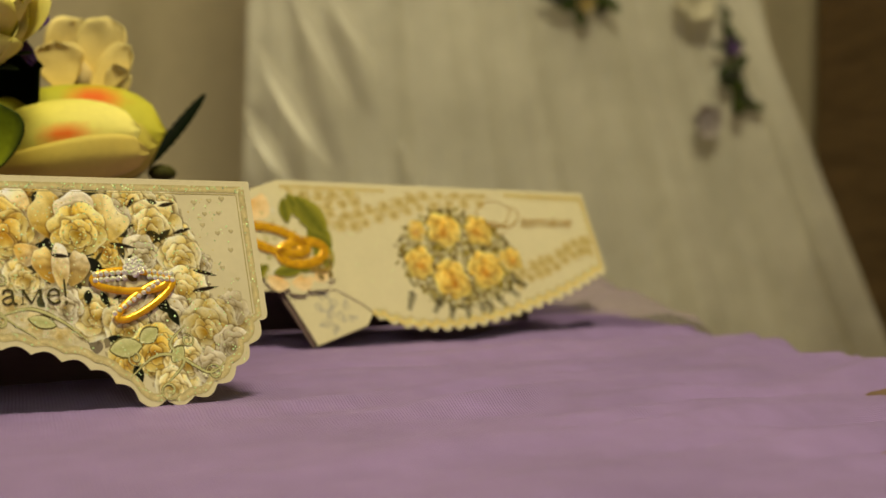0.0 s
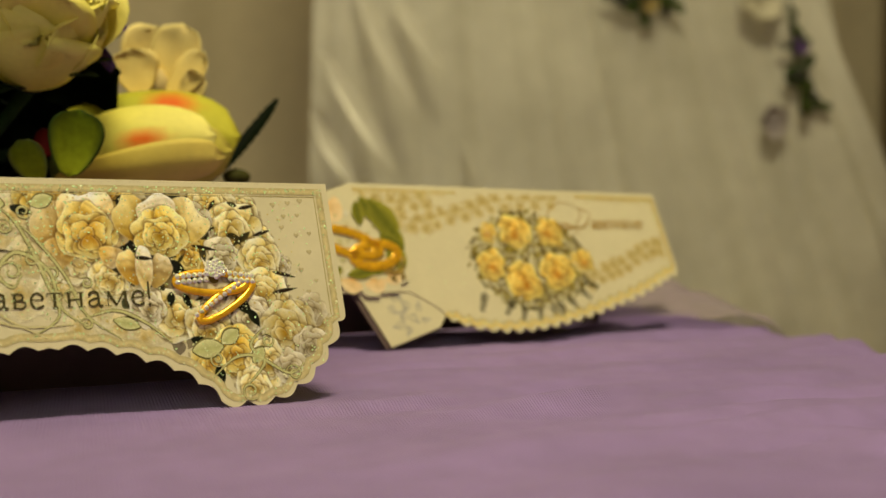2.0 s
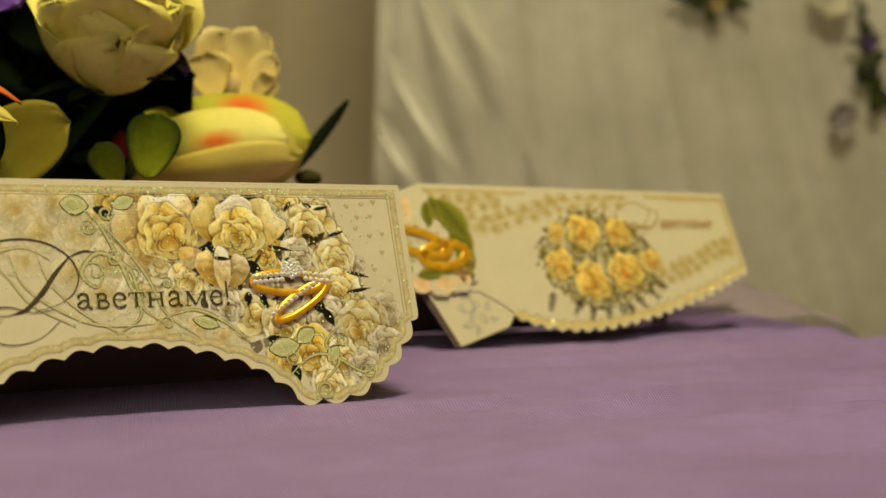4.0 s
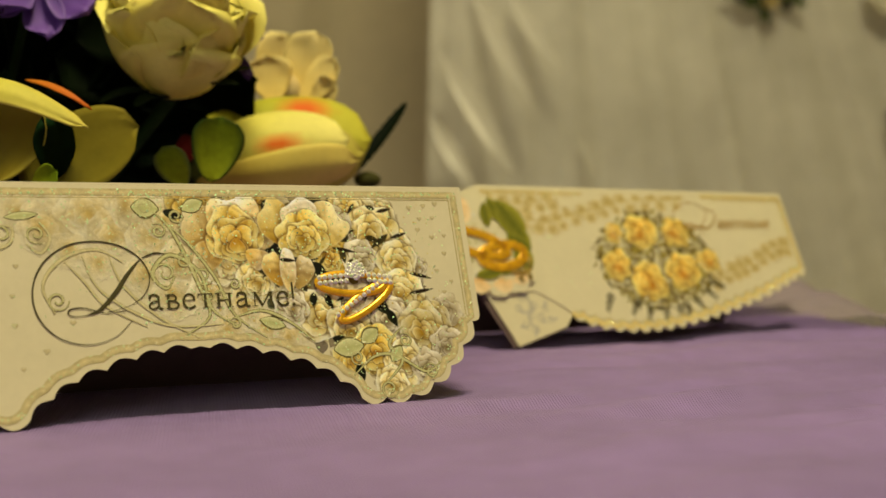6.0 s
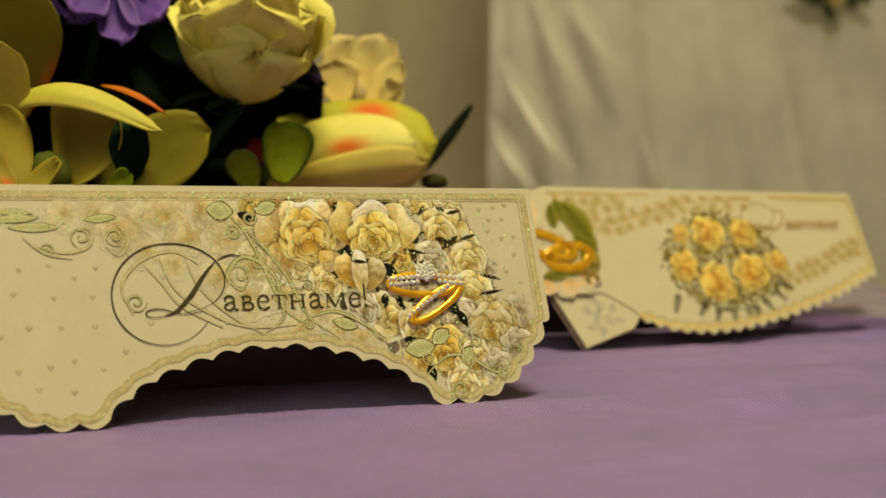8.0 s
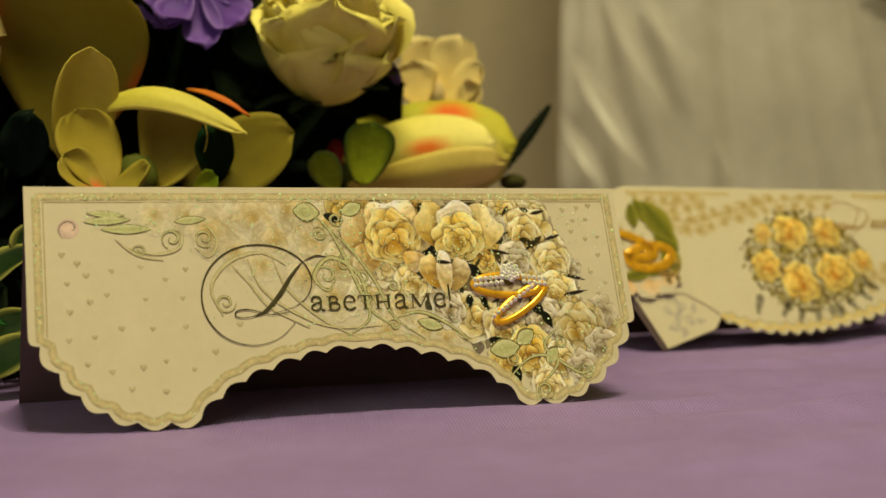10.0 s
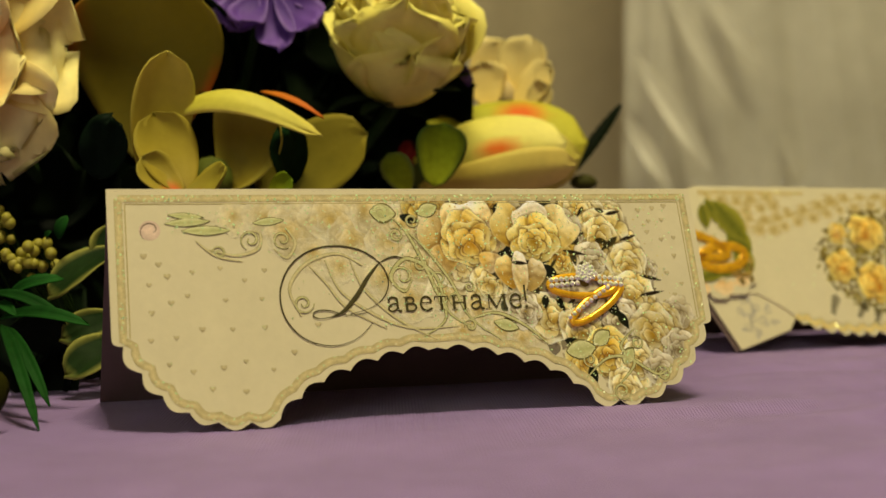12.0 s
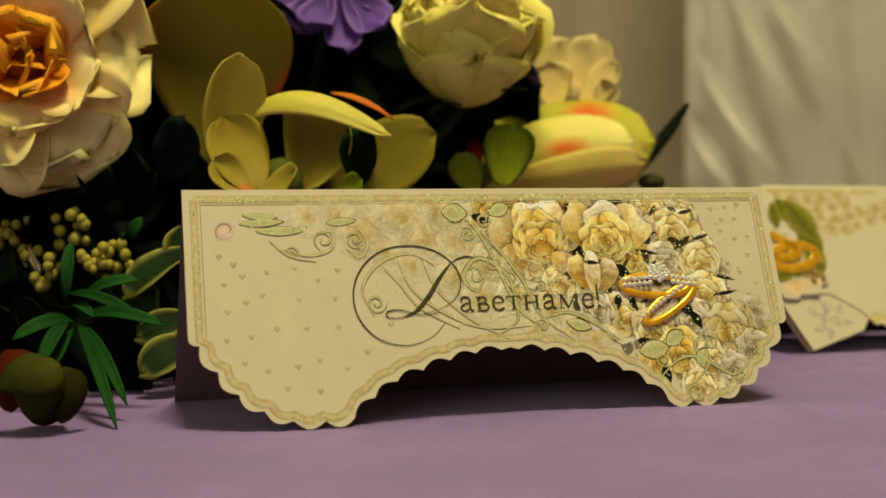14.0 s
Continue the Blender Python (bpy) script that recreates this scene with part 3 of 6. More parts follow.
def glyph(ch):
    """The strokes of a book-face letter on a unit x-height: its width, and lines with their weights."""
    stem, hair = 0.17, 0.07

    def foot(x, y, w=0.17):
        return ([(x - w, y), (x, y), (x + w, y)], 0.055)

    def post(x, w=stem, y1=1.0):
        return [([(x, 0.0), (x, y1 / 2), (x, y1)], w), foot(x, 0.03), foot(x, y1 - 0.03)]
    if ch == "а":
        return 0.86, [(smooth([(0.60, 0.58), (0.36, 0.52), (0.15, 0.38), (0.12, 0.16), (0.28, 0.03), (0.48, 0.10), (0.60, 0.26)], 5), 0.12), (smooth([(0.14, 0.76), (0.20, 0.93), (0.40, 0.99), (0.58, 0.88), (0.61, 0.60), (0.61, 0.25), (0.68, 0.05), (0.82, 0.06)], 5), 0.15), ([(0.13, 0.70), (0.17, 0.82)], 0.15)]
    if ch == "в":
        return 0.86, post(0.22) + [(smooth([(0.22, 0.96), (0.50, 0.96), (0.64, 0.76), (0.50, 0.56), (0.22, 0.53)], 5), 0.10), (smooth([(0.22, 0.53), (0.58, 0.52), (0.74, 0.28), (0.58, 0.04), (0.22, 0.04)], 5), 0.12)]
    if ch == "е":
        return 0.80, [([(0.12, 0.56), (0.40, 0.56), (0.70, 0.56)], hair), (smooth([(0.69, 0.56), (0.64, 0.84), (0.42, 0.98), (0.20, 0.84), (0.10, 0.50), (0.20, 0.14), (0.46, 0.02), (0.72, 0.18)], 5), 0.14)]
    if ch == "т":
        return 0.88, post(0.43)[:2] + [([(0.04, 0.96), (0.43, 0.96), (0.82, 0.96)], hair), ([(0.07, 0.98), (0.04, 0.72)], hair), ([(0.79, 0.98), (0.82, 0.72)], hair)]
    if ch == "н":
        return 1.08, post(0.22) + post(0.84) + [([(0.22, 0.52), (0.53, 0.52), (0.84, 0.52)], hair)]
    if ch == "м":
        return 1.34, [([(0.18, 0.0), (0.21, 0.96)], hair), foot(0.18, 0.03), foot(0.13, 0.97, 0.10), ([(0.22, 1.0), (0.40, 0.55), (0.62, 0.06)], 0.16), ([(0.62, 0.06), (0.84, 0.52), (1.06, 0.96)], hair)] + post(1.12)
    return 0.34, [([(0.16, 1.62), (0.16, 1.2), (0.16, 0.42)], 0.13), ([(0.16, -0.02), (0.16, 0.15)], 0.17)]


def book_word(sh, panel, text, u, v, width, xheight, colour, lift, shear=0.0, weight=1.0):
    """A word in a book face along its baseline from u, v; sizes in millimetres."""
    k = width / (sum(glyph(c)[0] + 0.05 for c in text) - 0.05)
    at = 0.0
    for c in text:
        w, lines = glyph(c)
        for pts, heavy in lines:
            ribbon(sh, panel, [(u + (at + x) * k + y * xheight * shear, v - y * xheight) for x, y in pts], heavy * xheight * weight, colour, lift, taper=False)
        at += w + 0.05


def offset_line(pts, d):
    """A line beside a line, at the distance d."""
    out = []
    for i, (u, v) in enumerate(pts):
        a, b = pts[max(i - 1, 0)], pts[min(i + 1, len(pts) - 1)]
        dx, dy = b[0] - a[0], b[1] - a[1]
        l = math.hypot(dx, dy) or 1
        out.append((u + dy / l * d, v - dx / l * d))
    return out


def flecks(panel, spots, rng, name, parent):
    """Loose glitter grains, each tilted its own way."""
    sh = Sheet()
    for u, v in spots:
        c = panel.at(u, v, 0.45)
        r = rng.uniform(0.00016, 0.00040)
        q = Euler((rng.uniform(-0.1, 0.5), rng.uniform(-0.3, 0.3), rng.uniform(0, 3))).to_matrix()
        sh.poly([c + q @ Vector((math.cos(6.283 * k / 6) * r, -0.0002, math.sin(6.283 * k / 6) * r)) for k in range(6)], (0.4, 0.8, 0.4))
    return tagged(part(name, sh, FLECK, parent, "green and gold glitter grains"), kind="stuff")


def print_front():
    rng = random.Random(5)
    # border: a gold glitter band inside the cut edge
    sh = Sheet()
    edge = [(3.4, 47.5)] + lobes([(6.6, 49.5), (11.2, 56.2), (16.4, 62.4), (23.2, 67.8), (30.4, 71.4), (38.6, 71.9), (46.6, 70.4)], -0.22, 5) + lobes([(46.6, 70.4), (52.8, 64.4), (60.6, 59.4), (69.6, 56.2), (78.8, 53.5), (87.6, 51.7), (96.6, 50.9)], 0.12, 5) + [(100.0, 50.7)]
    full = [(3.4, 3.2)] + [(3.4, 3.2 + 4.4 * i) for i in range(1, 10)] + edge
    full = full + [(200 - u, v) for u, v in reversed(full[:-1])]
    ribbon(sh, FRONT, full, 2.5, (0.62, 0.53, 0.27), 0.10, taper=False)
    ribbon(sh, FRONT, [(3.4 + 193.2 * i / 40, 3.2) for i in range(41)], 2.4, (0.62, 0.53, 0.27), 0.10, taper=False)
    part("border", sh, BORDER, front_panel, "raised gold glitter border")
    sh = Sheet()
    inner = [(5.4, 5.0)] + [(5.4, 5 + 4.2 * i) for i in range(1, 11)]
    ribbon(sh, FRONT, inner, 0.35, GOLD_DULL, 0.08, taper=False)
    ribbon(sh, FRONT, [(200 - u, v) for u, v in inner], 0.35, GOLD_DULL, 0.08, taper=False)
    ribbon(sh, FRONT, [(5.4 + 189.2 * i / 30, 5.0) for i in range(31)], 0.35, GOLD_DULL, 0.08, taper=False)
    part("border_line", sh, INK, front_panel)
    # hearts
    sh = Sheet()
    for u, v in ((10.2, 21.5), (14.2, 24.2), (17.4, 28.2), (11.4, 30.4), (24.6, 27.2), (33.0, 26.3), (18.0, 36.2), (23.0, 34.2), (34.0, 36.4), (40.0, 30.2), (46.2, 26.6), (11.6, 39.4), (26.8, 44.6),
                 (18.4, 47.0), (35.8, 45.6), (45.8, 45.2), (16.8, 55.2), (23.4, 57.6), (32.4, 57.0), (39.4, 55.0), (47.0, 58.0), (28.4, 63.4), (45.6, 36.4), (53.6, 53.4), (11.0, 47.6), (38.6, 64.6), (62.4, 44.6),
                 (178.4, 8.4), (184.6, 7.4), (188.6, 6.6), (182.0, 12.2), (187.4, 12.0), (190.6, 17.8), (186.2, 18.4), (189.8, 25.0), (185.6, 31.0), (191.2, 34.6), (187.6, 38.4), (180.6, 15.6)):
        sh = Sheet()
        print_heart(sh, FRONT, u + rng.uniform(-0.4, 0.4), v + rng.uniform(-0.4, 0.4), rng.uniform(0.85, 1.15), (0.56, 0.49, 0.28))
        part("heart", sh, GLITTER, front_panel)
    # the printed picture: a heap of roses that fades out to one side
    cv = Canvas(28.0, 197.4, 4.2, 75.6, 0.25, PAPER, 3)
    GOLDEN = ((0.44, 0.22, 0.004), (0.95, 0.69, 0.05), (1.0, 0.94, 0.54))
    WHITE_R = ((0.46, 0.29, 0.02), (0.97, 0.79, 0.20), (1.0, 0.98, 0.78))
    GREY_R = ((0.34, 0.26, 0.10), (0.74, 0.64, 0.36), (1.0, 0.96, 0.78))
    FAINT = ((0.72, 0.56, 0.20), (0.92, 0.80, 0.42), (1.0, 0.97, 0.76))
    # faded roses where the heap thins out
    for u, v, r, f in ((38, 10, 6, 0.25), (47, 9, 6.5, 0.35), (56, 14, 9, 0.55), (68, 9, 9, 0.7), (62, 22, 6, 0.4), (76, 16, 8, 0.7), (82, 7, 8, 0.8), (70, 26, 6, 0.35), (88, 18, 8, 0.8), (84, 30, 7, 0.55), (94, 12, 8, 0.9), (97, 27, 8, 0.85), (93, 38, 7, 0.6), (106, 36, 8, 0.9), (116, 40, 8, 0.85), (110, 48, 6, 0.5), (122, 48, 6, 0.6), (130, 51, 6, 0.7)):
        cv.bloom(u, v, r, rng.uniform(0, 6.28), *FAINT, strength=f * 0.6, shade=0.35)
    # shaded ground of leaves and shadow between the roses
    for k in range(260):
        u, v = rng.uniform(96, 176), rng.uniform(4.2, 66)
        if (v > 46 and u < 140) or (u > 166 and v < 26) or (u < 122 and v > 26) or (u < 104 and v > 14):
            continue
        c = rng.choice((GREEN_D, (0.10, 0.07, 0.02), (0.36, 0.28, 0.08), (0.40, 0.34, 0.22), (0.30, 0.25, 0.18)))
        cv.leaf(u, v, rng.uniform(0, 6.28), rng.uniform(4, 9), rng.uniform(1.2, 2.8), c, lerp(c, SAGE, 0.5), rng.uniform(0.75, 1))
    # pale crowd towards the far side
    for k in range(34):
        u, v = rng.uniform(158, 193), rng.uniform(8, 70)
        if (u > 176 and v < 24) or v - 24 < (u - 176) * 1.1 and u > 176:
            continue
        cv.bloom(u, v, rng.uniform(5, 8), rng.uniform(0, 6.28), *(GREY_R if rng.random() < 0.45 else WHITE_R), strength=0.85 if u < 180 else 0.55)
    roses = ((101.5, 4.5, 9.5, 1.5, GOLDEN), (121.5, 5.0, 9.0, 1.8, GOLDEN), (156, 8.5, 8.5, 1.2, WHITE_R), (163, 17, 10.5, 2.0, WHITE_R), (110, 27.5, 8.0, 0.4, FAINT), (104, 15, 7.5, 0.5, WHITE_R), (150, 14.5, 6.5, 1.0, GREY_R),
             (147.5, 24.5, 7.0, 2.4, GOLDEN), (158, 26, 6.5, 1.2, GREY_R), (171, 27.5, 7.5, 1.4, WHITE_R), (172, 38.5, 8.0, 2.6, WHITE_R), (120, 33, 6.5, 0.8, WHITE_R), (140, 45, 8.5, 0.8, WHITE_R), (131, 42, 6.5, 0.6, GREY_R),
             (164, 46, 8.5, 1.2, GREY_R), (150, 50, 7.5, 1.0, WHITE_R), (176.5, 51, 9.0, 1.6, WHITE_R), (186, 57, 6.5, 2.0, GREY_R), (158, 57.5, 8.5, 1.0, GOLDEN), (169, 62, 7.5, 1.4, WHITE_R), (149, 61, 6.0, 0.5, GOLDEN), (163, 69.5, 6.5, 1.0, WHITE_R), (177, 64, 6.0, 2.0, GREY_R))
    for u, v, r, lean, tones in roses:
        cv.bloom(u, v, r, lean, *tones, strength=0.97 if u < 174 else 0.8)
    # dark gaps with leaves between the front blooms
    for u, v, a, l, h in ((127, 19, 1.5, 9, 2.6), (124, 24, 0.6, 7, 2.0), (133, 25, 0.1, 10, 1.6), (140, 27, 0.9, 8, 2.2), (143, 31, 0.4, 6, 1.6), (92, 9.5, 0.3, 7, 1.6), (109, 3.8, 1.2, 6, 1.6), (127, 5, 2.0, 5, 1.2), (143.5, 38, 1.2, 6, 1.2), (139.5, 37.5, 1.7, 5, 1.4), (161, 40, 0.9, 8, 2.0), (165, 44, 1.1, 7, 1.6), (152, 62, 1.4, 7, 1.8), (144, 53, 0.3, 8, 1.6), (126, 29, 1.3, 7, 1.6)):
        cv.leaf(u, v, a, l, h, (0.02, 0.03, 0.006), (0.10, 0.11, 0.02))
    for k in range(60):
        u, v = rng.uniform(100, 166), rng.uniform(4.2, 46)
        if v < 32 or u > 128:
            cv.leaf(u, v, rng.uniform(0, 6.28), rng.uniform(3, 6), rng.uniform(0.5, 1.2), (0.05, 0.045, 0.008), (0.22, 0.17, 0.04), 0.9)
    # three large blooms in front: a full rose, an open bud with a rose below it, and a pointed bud
    cv.petal(116, 24, -2.45, 21, 9.5, (0.70, 0.46, 0.06), (0.94, 0.86, 0.56))
    cv.petal(114, 24, -1.5, 21, 11, (0.82, 0.62, 0.18), (0.97, 0.92, 0.72))
    cv.petal(114, 22, -0.55, 15, 7.5, (0.82, 0.62, 0.22), (0.96, 0.90, 0.68))
    cv.petal(112, 21, 2.7, 12, 6.0, (0.76, 0.52, 0.10), (0.94, 0.86, 0.58))
    cv.bloom(115, 17.5, 10.5, 1.5, (0.60, 0.34, 0.01), (0.97, 0.71, 0.09), (1.0, 0.94, 0.56), opened=0.9)
    cv.petal(118, 23, 0.6, 9, 4.5, (0.80, 0.60, 0.20), (0.97, 0.92, 0.74))
    cv.petal(136, 22, -2.2, 18, 8.0, (0.66, 0.46, 0.06), (0.92, 0.82, 0.44))
    cv.petal(139, 23, -0.85, 20, 9.5, (0.76, 0.58, 0.14), (0.95, 0.88, 0.58))
    cv.petal(137, 20, -1.5, 15, 8.0, (0.84, 0.70, 0.34), (0.97, 0.94, 0.80))
    cv.bloom(138, 17.5, 8.6, 1.4, (0.50, 0.32, 0.015), (0.93, 0.70, 0.12), (1.0, 0.94, 0.56), opened=1.05)
    cv.petal(129, 35, -1.95, 12, 4.4, (0.62, 0.42, 0.08), (0.92, 0.82, 0.46))
    cv.petal(134, 36, -1.1, 12, 4.4, (0.66, 0.50, 0.18), (0.90, 0.82, 0.58))
    cv.petal(131.5, 37, -1.55, 14, 4.2, (0.84, 0.70, 0.36), (0.97, 0.93, 0.78), blunt=1.8)
    # thorns and dark slits of shade
    for u, v, a, l in ((148, 22.2, 0.2, 9), (175, 31.5, 0.25, 9), (174, 38.8, -0.15, 10), (170, 19, -0.3, 7), (166, 9.5, -0.2, 6), (129, 26, 0.1, 6), (158, 6.5, 2.2, 5)):
        cv.leaf(u, v, a, l, 0.7, (0.05, 0.03, 0.01), (0.2, 0.14, 0.06))
    for k in range(420):
        u, v = rng.uniform(100, 186), rng.uniform(5, 48)
        cv.dot(u, v, rng.uniform(0.15, 0.34), rng.choice(((0.95, 0.84, 0.30), (0.80, 0.60, 0.10), (0.97, 0.93, 0.70))), 0.75)
    cv.printed("rose_print", FRONT, GLITTER, front_panel, "printed heap of white and yellow roses", [(5.8, 4.4), (198.6, 4.4), (198.6, 46.0)] + [(200 - u, v + 1.6) for u, v in edge] + [(u, v - 1.2) for u, v in reversed(edge)] + [(5.8, 46.0)], tone=1.65)
    # scrolls
    sh = Sheet()
    for pts, w in (([(96, 50), (104, 44), (101, 33), (97, 22), (93, 14), (88, 9)], 1.0), ([(113, 48), (105, 42), (102, 30), (93, 24), (87, 30), (91, 35), (94, 31)], 1.1), ([(92, 13), (99, 20), (107, 32), (112, 44), (122, 52)], 0.8),
                   ([(57, 42), (54, 33), (60, 25), (70, 22), (78, 26)], 0.9), ([(66, 24), (70, 34), (80, 42), (92, 47), (108, 47)], 0.7), ([(74, 24), (78, 34), (88, 44), (100, 51)], 0.7), ([(60, 25), (66, 32), (72, 40), (84, 47)], 0.6),
                   ([(112, 45), (121, 43), (130, 47), (138, 54)], 0.9), ([(30, 20), (38, 22), (45, 20), (46, 15), (42, 14)], 0.8), ([(26, 17), (32, 22), (40, 24)], 0.6), ([(50, 20), (54, 23), (57, 18), (54, 13)], 0.8),
                   ([(160, 70), (168, 62), (164, 56), (170, 50)], 0.9), ([(150, 66), (158, 60), (166, 60), (176, 66), (182, 63)], 0.9)):
        sh = Sheet()
        faint = pts[0][0] < 80
        ribbon(sh, FRONT, smooth(pts, 8), w * 1.5, (0.50, 0.43, 0.20) if faint else (0.26, 0.22, 0.07), 0.18, tip=0.4)
        ribbon(sh, FRONT, smooth(pts, 8), w * (1.25 if faint else 1.05), (0.62, 0.56, 0.30) if faint else (0.56, 0.55, 0.26), 0.24, tip=0.4)
        part("scroll", sh, GLITTER, front_panel, "raised sage-green glitter scroll")
    for cu_, cv_, r, a, tn in ((58, 38, 3.4, 0, 1.5), (91, 30, 4.2, 1.5, 1.4), (97, 26, 3.0, 3, 1.5), (103, 31, 3.4, 0.5, 1.4), (86, 8, 3.0, 3, 1.5), (96, 11, 2.6, 0, 1.4), (108, 38, 2.4, 2, 1.5), (113, 34, 2.0, 4, 1.4),
                               (104, 38, 2.2, 1, 1.4), (43, 17, 3.4, 2, 1.3), (53, 17, 3.2, 1, 1.4), (33, 21, 2.2, 3, 1.4), (112, 47, 2.2, 3, 1.4), (152, 60, 2.6, 1, 1.5), (170, 55, 2.6, 4, 1.5), (162, 71, 3.4, 0, 1.6), (178, 66, 3.0, 3, 1.5), (90, 16, 2.6, 4, 1.5)):
        sh = Sheet()
        ribbon(sh, FRONT, curl(cu_, cv_, r, a, tn), 0.95, (0.30, 0.26, 0.09), 0.22, tip=0.4)
        ribbon(sh, FRONT, curl(cu_, cv_, r, a, tn), 0.62, (0.56, 0.54, 0.26), 0.28, tip=0.4)
        part("scroll", sh, GLITTER, front_panel, "raised sage-green glitter scroll")
    for u, v, a, l, w in ((18, 8.6, 0.08, 11, 1.0), (17, 11.4, -0.05, 14, 1.2), (22, 13.8, 0.0, 15, 1.4), (44, 11.5, -0.1, 10, 1.2), (82, 8, 0.1, 9, 3.0), (98, 9, -0.4, 8, 2.2), (144, 57, -0.1, 11, 3.0), (154, 55, -0.6, 8, 2.4), (120, 46, 0.3, 9, 1.8), (164, 62, -0.9, 7, 2.0)):
        sh = Sheet()
        print_leaf(sh, FRONT, u, v, a, l, w * 1.2, (0.14, 0.13, 0.04), (0.2, 0.18, 0.06), 0.18)
        print_leaf(sh, FRONT, u + 0.3, v, a, l - 0.8, w, (0.46, 0.48, 0.20), (0.66, 0.66, 0.36), 0.24)
        part("scroll_leaf", sh, GLITTER, front_panel, "raised sage-green glitter leaf")
    # pale pink spot beside the scroll
    sh = Sheet()
    print_dot(sh, FRONT, 12.5, 13.5, 3.2, (0.78, 0.60, 0.48), 0.05, 16)
    ribbon(sh, FRONT, curl(13.0, 13.5, 3.8, 2.2, 0.8), 0.5, (0.3, 0.22, 0.16), 0.1)
    part("pink_spot", sh, INK, front_panel)
    # the large initial and the word
    sh = Sheet()
    ring = [(79.5, 45.0), (74.0, 49.8), (66.0, 51.8), (57.5, 49.2), (52.0, 42.5), (51.0, 34.0), (54.5, 26.0), (61.5, 20.8), (69.8, 19.4), (77.5, 20.9), (83.4, 25.0), (86.0, 30.6), (84.4, 36.2), (79.5, 40.0), (72.6, 41.9)]
    ribbon(sh, FRONT, smooth(ring, 8), 0.55, (0.16, 0.12, 0.03), 0.3, tip=0.35)
    ribbon(sh, FRONT, smooth([(83.6, 25.2), (79.4, 30.0), (75.2, 36.0), (70.4, 41.0), (66.4, 42.6)], 8), 1.5, (0.16, 0.12, 0.03), 0.3, tip=0.25)
    ribbon(sh, FRONT, smooth([(67.4, 42.4), (63.6, 43.0), (61.0, 42.4), (61.4, 40.8), (65.4, 40.4), (72.0, 42.2), (78.0, 41.6)], 8), 0.45, (0.16, 0.12, 0.03), 0.32, tip=0.6)
    ribbon(sh, FRONT, smooth([(83.6, 25.2), (88.0, 23.4), (91.6, 23.8)], 8), 0.6, (0.16, 0.12, 0.03), 0.36, tip=0.3)
    sh2 = sh.mesh("initial")
    part("initial", sh2, TEXT_GOLD, front_panel, "dark gold script initial")
    sh = Sheet()
    book_word(sh, FRONT, "аветнаме!", 84.6, 41.6, 48.6, 4.75, (0.16, 0.12, 0.03), 0.36, weight=1.05)
    part("lettering", sh, TEXT_GOLD, front_panel, "dark gold printed word")
    # two gold rings with crystals
    def ring_mesh(cu_, cv_, ru, rv, tilt, w):
        s = Sheet()
        rows = []
        for i in range(41):
            a = 6.283 * i / 40
            row = []
            nx, ny = math.cos(a) / ru, math.sin(a) / rv
            n_ = math.hypot(nx, ny)
            for j in range(9):
                b = 6.283 * j / 8
                x, y = math.cos(a) * ru + nx / n_ * w * math.cos(b), math.sin(a) * rv + ny / n_ * w * math.cos(b)
                row.append(FRONT.at(cu_ + x * math.cos(tilt) - y * math.sin(tilt), cv_ + x * math.sin(tilt) + y * math.cos(tilt), 0.9 + 0.7 * math.sin(b)))
            rows.append(row)
        s.grid(rows, [[(1, 1, 1)] * 9 for _ in rows])
        return s
    part("ring", ring_mesh(153.0, 35.0, 12.0, 3.4, 0.04, 1.25), GOLD, front_panel, "gold wedding ring relief")
    part("ring", ring_mesh(157.4, 41.2, 11.4, 2.8, -0.56, 1.2), GOLD, front_panel, "gold wedding ring relief")
    def stones(places):
        for u, v, r in places:
            s = Sheet()
            s.fan(FRONT.at(u, v, 2.3), [FRONT.at(u + r * math.cos(6.283 * i / 8), v + r * math.sin(6.283 * i / 8), 1.5) for i in range(8)], (1, 1, 1), (1, 1, 1))
            part("crystal", s.mesh("crystal", smooth=False), SILVER, front_panel)
    stones([(141.6 + 1.9 * i, 32.9 - 0.14 * i + q, 0.95) for i in range(6) for q in (0.0, 1.9)] + [(159.4 + 1.9 * i, 32.2 + 0.25 * i + q, 0.95) for i in range(5) for q in (0.0, 1.8)])
    stones([(154.8 + 3.6 * math.sqrt(i / 24) * math.cos(2.4 * i), 30.6 + 3.0 * math.sqrt(i / 24) * math.sin(2.4 * i), 0.95) for i in range(24)])
    stones([(146.6 + 1.7 * i, 45.6 - 1.08 * i, 0.9) for i in range(11)])
    spots = [(rng.uniform(2.6, 197), 3.2 + rng.uniform(-0.9, 0.9)) for _ in range(160)] + [(rng.uniform(2.6, 197), rng.choice((3.2, 3.4, 4.0)) + rng.uniform(-0.8, 0.8)) for _ in range(36)] + [(rng.uniform(2.6, 4.4), rng.uniform(4, 47)) for _ in range(22)] + [(rng.uniform(195.6, 197.6), rng.uniform(4, 47)) for _ in range(22)]
    spots += [(rng.uniform(17, 44), rng.uniform(7, 15)) for _ in range(40)] + [(rng.uniform(82, 112), rng.uniform(6, 46)) for _ in range(240)] + [(rng.uniform(112, 190), rng.uniform(6, 66)) for _ in range(380)] + [(rng.uniform(54, 84), rng.uniform(20, 45)) for _ in range(18)]
    spots = [(u, v) for u, v in spots if v < 52 or u > 150]
    flecks(FRONT, spots, rng, "glitter", front_panel)


print_front()


